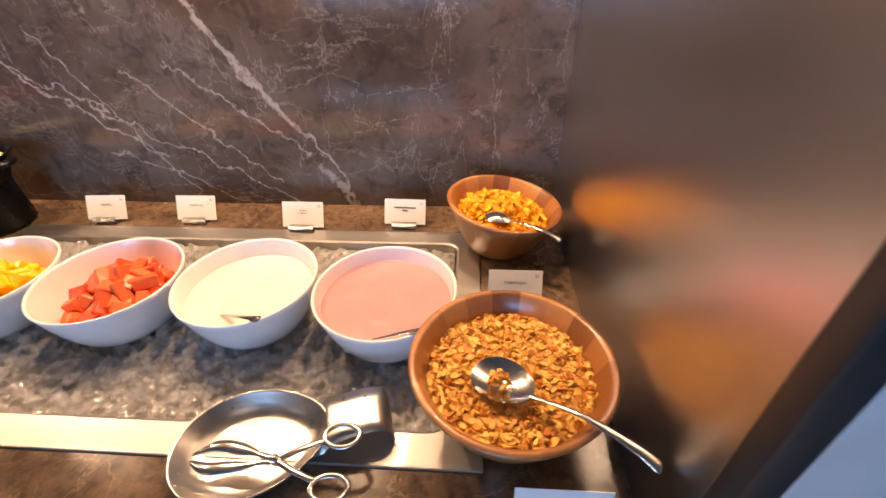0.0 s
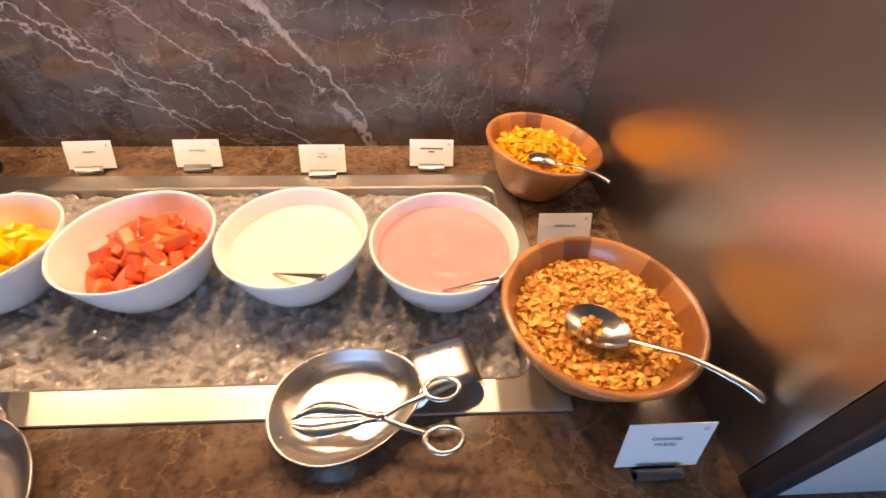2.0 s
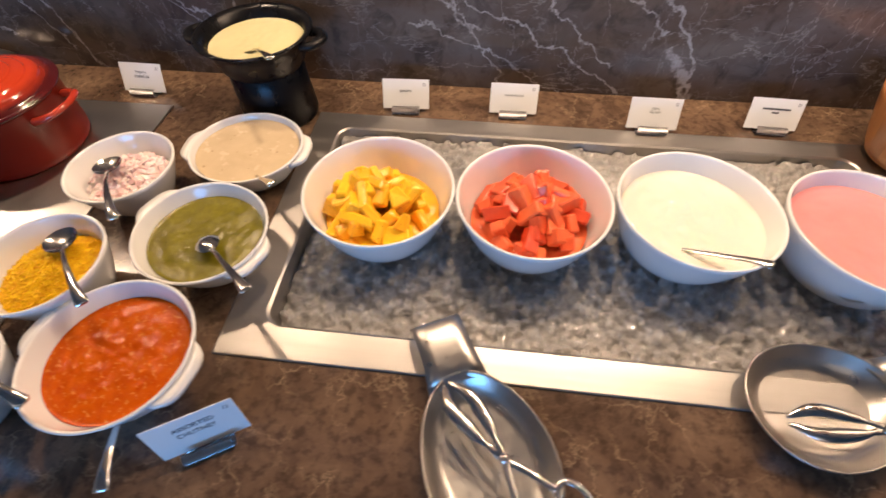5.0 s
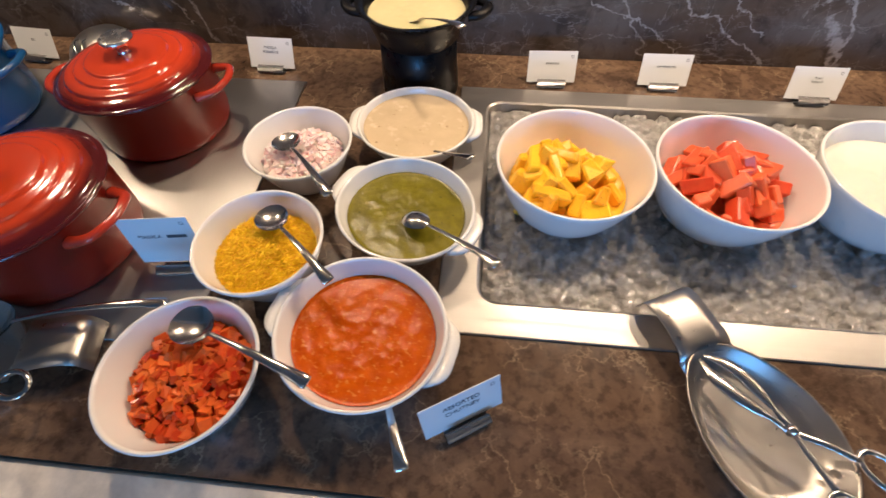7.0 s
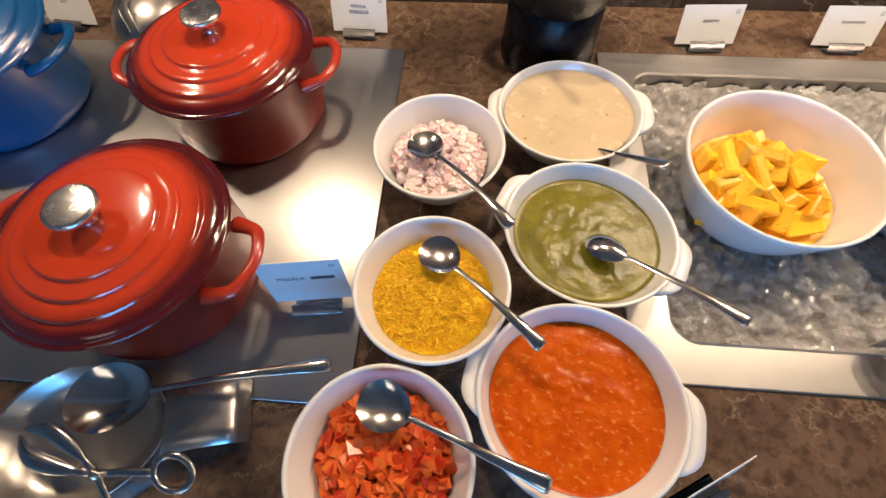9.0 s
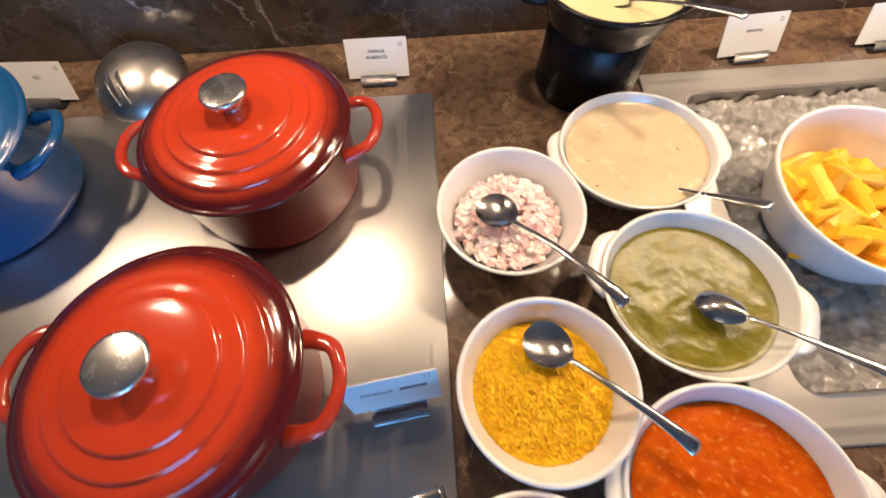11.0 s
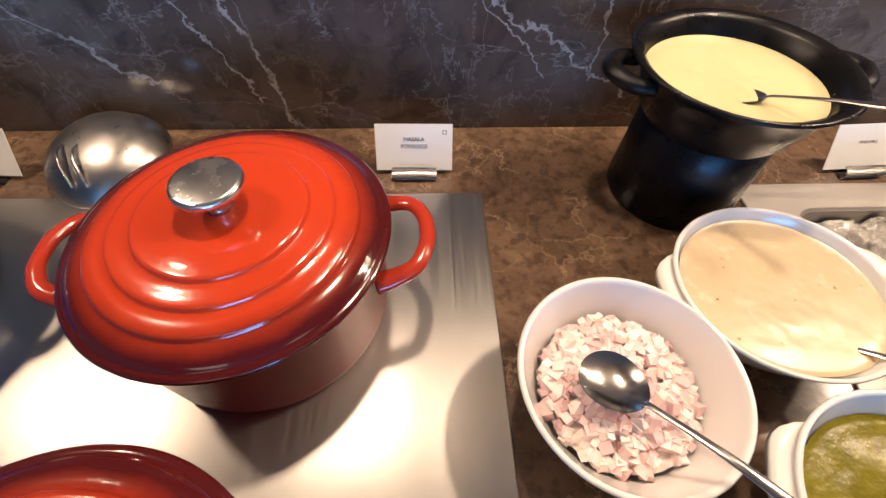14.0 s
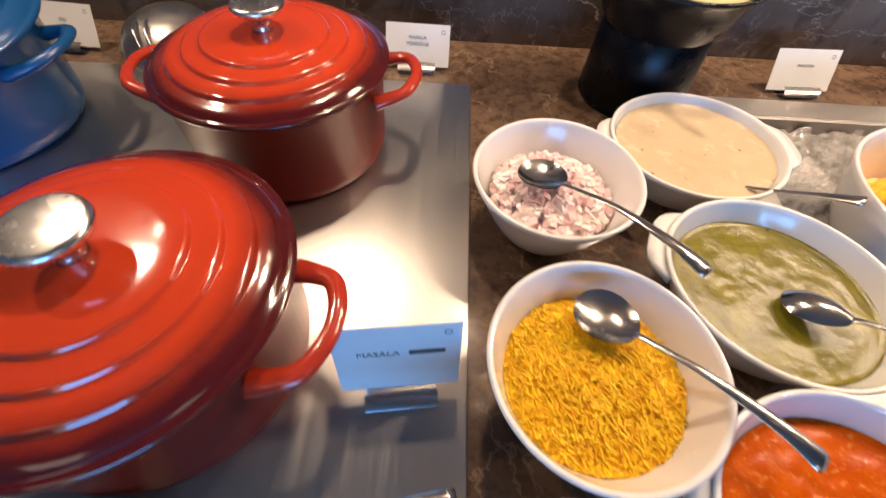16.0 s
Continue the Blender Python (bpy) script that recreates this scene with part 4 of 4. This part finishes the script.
# ---- spoon rests and tongs ----
def spoon_rest(x, y, yaw, a, b, label):
    """A shallow oval steel dish with a broad tab that bends down."""
    ob = thing("spoon_rest", label, "spoon rest", pose(x, y, Z + 0.0005, 0, 0, yaw), "steel spoon rests")
    prof = [(0, 0.0), (0.66, 0.0), (0.74, 0.002), (0.88, 0.014), (0.98, 0.030), (1.0, 0.032), (0.985, 0.033), (0.96, 0.0305), (0.87, 0.016), (0.73, 0.0045), (0.64, 0.0025), (0, 0.0025)]
    bm = bmesh.new()
    n = 72
    rings = []
    for r, z in prof:
        if r == 0:
            rings.append([bm.verts.new((0, 0, z))])
            continue
        ring = []
        for k in range(n):
            u = 2 * pi * k / n
            cx = cos(u)
            ring.append(bm.verts.new((r * a * cx, r * b * sin(u) * (1 - 0.12 * cx), z)))
        rings.append(ring)
    for p, q in zip(rings, rings[1:]):
        for k in range(n):
            f = list(dict.fromkeys([p[k % len(p)], p[(k + 1) % len(p)], q[(k + 1) % len(q)], q[k % len(q)]]))
            if len(f) > 2:
                bm.faces.new(f)
    part("dish", bm, SATIN, ob)
    path = smooth_curve([(a * 0.90, 0, 0.024), (a * 0.98, 0, 0.034), (a + 0.02, 0, 0.040), (a + 0.055, 0, 0.043), (a + 0.078, 0, 0.038), (a + 0.086, 0, 0.022), (a + 0.088, 0, 0.010)], 5)
    bm = bmesh.new()
    rows = []
    for i, p in enumerate(path):
        w = 0.043 - 0.006 * min(1, i / 12)
        rows.append([bm.verts.new((p.x - (0.012 * (abs(s) ** 2) if i == 0 else 0), s * w, p.z + o)) for o in (0, 0.0016) for s in ((-1, -0.5, 0, 0.5, 1) if o == 0 else (1, 0.5, 0, -0.5, -1))])
    m = len(rows[0])
    for p, q in zip(rows, rows[1:]):
        for k in range(m):
            bm.faces.new((p[k], p[(k + 1) % m], q[(k + 1) % m], q[k]))
    bm.faces.new(rows[0])
    bm.faces.new(rows[-1])
    part("tab", bm, SATIN, ob, "broad steel tab bent down at its end")
    return ob


def tongs(m, label, spread=11):
    """Scissor tongs: tips along -x, two ring grips along +x."""
    ob = thing("serving_tongs", label, "tongs", m)
    for s in (-1, 1):
        arm = smooth_curve([(-0.118, 0.004 * s, 0.0), (-0.085, 0.015 * s, 0.004), (-0.045, 0.011 * s, 0.003), (-0.015, 0.004 * s, 0.002), (0.0, 0.0, 0.0015 * s), (0.03, -0.014 * s, 0.002), (0.062, -0.026 * s, 0.003)], 6)
        n = len(arm)
        rad = [0.0022 + (0.0075 * math.sin(pi * min(1, i / (n * 0.45))) if i < n * 0.45 else 0.0022) for i in range(n)]
        part("arm", tube(arm, rad, 10, 0.38), CUTLERY, ob)
        ring = [Vector((0.083 + 0.024 * cos(2 * pi * k / 28), -0.034 * s + 0.016 * sin(2 * pi * k / 28), 0.003)) for k in range(29)]
        part("ring_grip", tube(ring, 0.0038, 10, 0.6, False), CUTLERY, ob)
    part("pivot", lathe([(0, -0.006), (0.006, -0.005), (0.0065, 0.005), (0.004, 0.008), (0, 0.0085)], 20), CUTLERY, ob)
    return ob


spoon_rest(-0.080, 2.236, 17, 0.108, 0.083, "oval brushed steel spoon rest holding tongs")
tongs(pose(-0.030, 2.203, 0.944, 2, -3, 0), "steel scissor tongs lying in a spoon rest")
spoon_rest(-0.527, 2.122, 117, 0.112, 0.083, "oval brushed steel spoon rest beside the ice well")
tongs(pose(-0.507, 2.116, 0.946, 0, -3, -47), "steel scissor tongs standing in a spoon rest")
spoon_rest(-1.612, 2.108, 13, 0.108, 0.083, "oval brushed steel spoon rest below the red casserole")
tongs(pose(-1.560, 2.072, 0.944, 0, -3, -17), "steel scissor tongs lying across a spoon rest")
spoon((-1.575, 2.152, 0.952), (-1.316, 2.205, 0.962), size=0.052, label="large steel serving spoon across a spoon rest", name="large_serving_spoon", bulge=0.014, wide=0.68)


# ---- name cards ----
def name_card(x, y, z0, yaw, lines, label, w=0.106, h=0.064, lean=30, ink=None, tsize=0.0075, lift=0.006, hold=0.062):
    """A printed card leaning in a rolled steel holder; x, y: foot of the card."""
    ob = thing("name_card", label, "sign", pose(x, y, z0 + 0.0005, 0, 0, yaw), "buffet name cards")
    m = pose(0, 0, lift, 90 - lean, 0, 0)
    part("card", box_bm(-w / 2, 0, -0.0005, w / 2, h, 0.0005), PAPER, ob, "", False, m)
    prof = smooth_curve([(0, 0.010, 0.0), (0, -0.012, 0.0005), (0, -0.0175, 0.006), (0, -0.014, 0.0145), (0, -0.006, 0.0165)], 5)
    bm = bmesh.new()
    rows = []
    for p in prof:
        rows.append([bm.verts.new((s * hold / 2, p.y, p.z)) for s in (-1, 1)])
    for a, b in zip(rows, rows[1:]):
        bm.faces.new((a[0], a[1], b[1], b[0]))
    bmesh.ops.solidify(bm, geom=bm.faces[:], thickness=0.0016)
    part("holder", bm, HOLDER, ob, "rolled steel holder")
    step = tsize * 1.25
    for i, text in enumerate(lines):
        ty = h * 0.60 - (i - (len(lines) - 1) / 2) * step
        words, bar = text.split("#") if "#" in text else (text, "")
        shift = -0.016 if words and bar else 0.0
        if words:
            c = bpy.data.curves.new("writing", 'FONT')
            c.body, c.size, c.align_x, c.align_y, c.extrude = words, tsize, 'CENTER', 'CENTER', 0.0001
            c.materials.append(ink or INK)
            t = new("writing", c)
            t.parent = ob
            t.matrix_local = m @ pose(shift, ty, 0.0009)
        if bar:
            bw = float(bar)
            part("printed_bar", box_bm(-bw / 2, -tsize * 0.3, 0.0006, bw / 2, tsize * 0.3, 0.001), ink or INK, ob, "", False, m @ pose(0.024 if words else 0, ty, 0))
    mark = loops([([(w / 2 - 0.014, h - 0.014), (w / 2 - 0.008, h - 0.014), (w / 2 - 0.008, h - 0.008), (w / 2 - 0.014, h - 0.008)], 0.0008),
                  ([(w / 2 - 0.0128, h - 0.0128), (w / 2 - 0.0092, h - 0.0128), (w / 2 - 0.0092, h - 0.0092), (w / 2 - 0.0128, h - 0.0092)], 0.0008)], False)
    part("printed_mark", mark, PALE_INK, ob, "", False, m)
    return ob


B = Z
name_card(-0.750, 2.842, B, 3, ["PINEAPPLE"], "white name card before the marble wall", lean=26, tsize=0.006)
name_card(-0.505, 2.848, B, 1, ["WATERMELON"], "white name card before the marble wall", lean=26, tsize=0.006)
name_card(-0.205, 2.817, B + 0.004, 0, ["PLAIN", "YOGURT"], "white name card before the marble wall", lean=26, tsize=0.006)
name_card(0.052, 2.846, B, -2, ["#0.056", "#0.014"], "white name card before the marble wall", lean=26, tsize=0.006)
name_card(0.312, 2.565, B, 0, ["CORNFLAKES"], "white name card between the wooden bowls", lean=26, tsize=0.007)
name_card(0.331, 2.142, B, 0, ["ORGANIC", "MUESLI"], "white name card in front of the muesli", w=0.110, h=0.088, lean=13, tsize=0.009, lift=0.008)
name_card(-0.893, 2.100, B, 30, ["ASSORTED", "CHUTNEY"], "white name card below the tomato chutney", w=0.110, h=0.066, lean=17, tsize=0.0105)
name_card(-1.366, 2.296, PZ, 8, ["MASALA#0.03"], "white name card beside the red casserole", w=0.104, h=0.09, lean=10, tsize=0.0095, lift=0.018, hold=0.065)
name_card(-1.396, 2.848, B, -1, ["MASALA", "PORRIDGE"], "white name card behind the red casserole", lean=26, tsize=0.0078)
name_card(-1.985, 2.848, B, -4, ["IDLI"], "white name card behind the blue casserole", lean=26, tsize=0.0075)
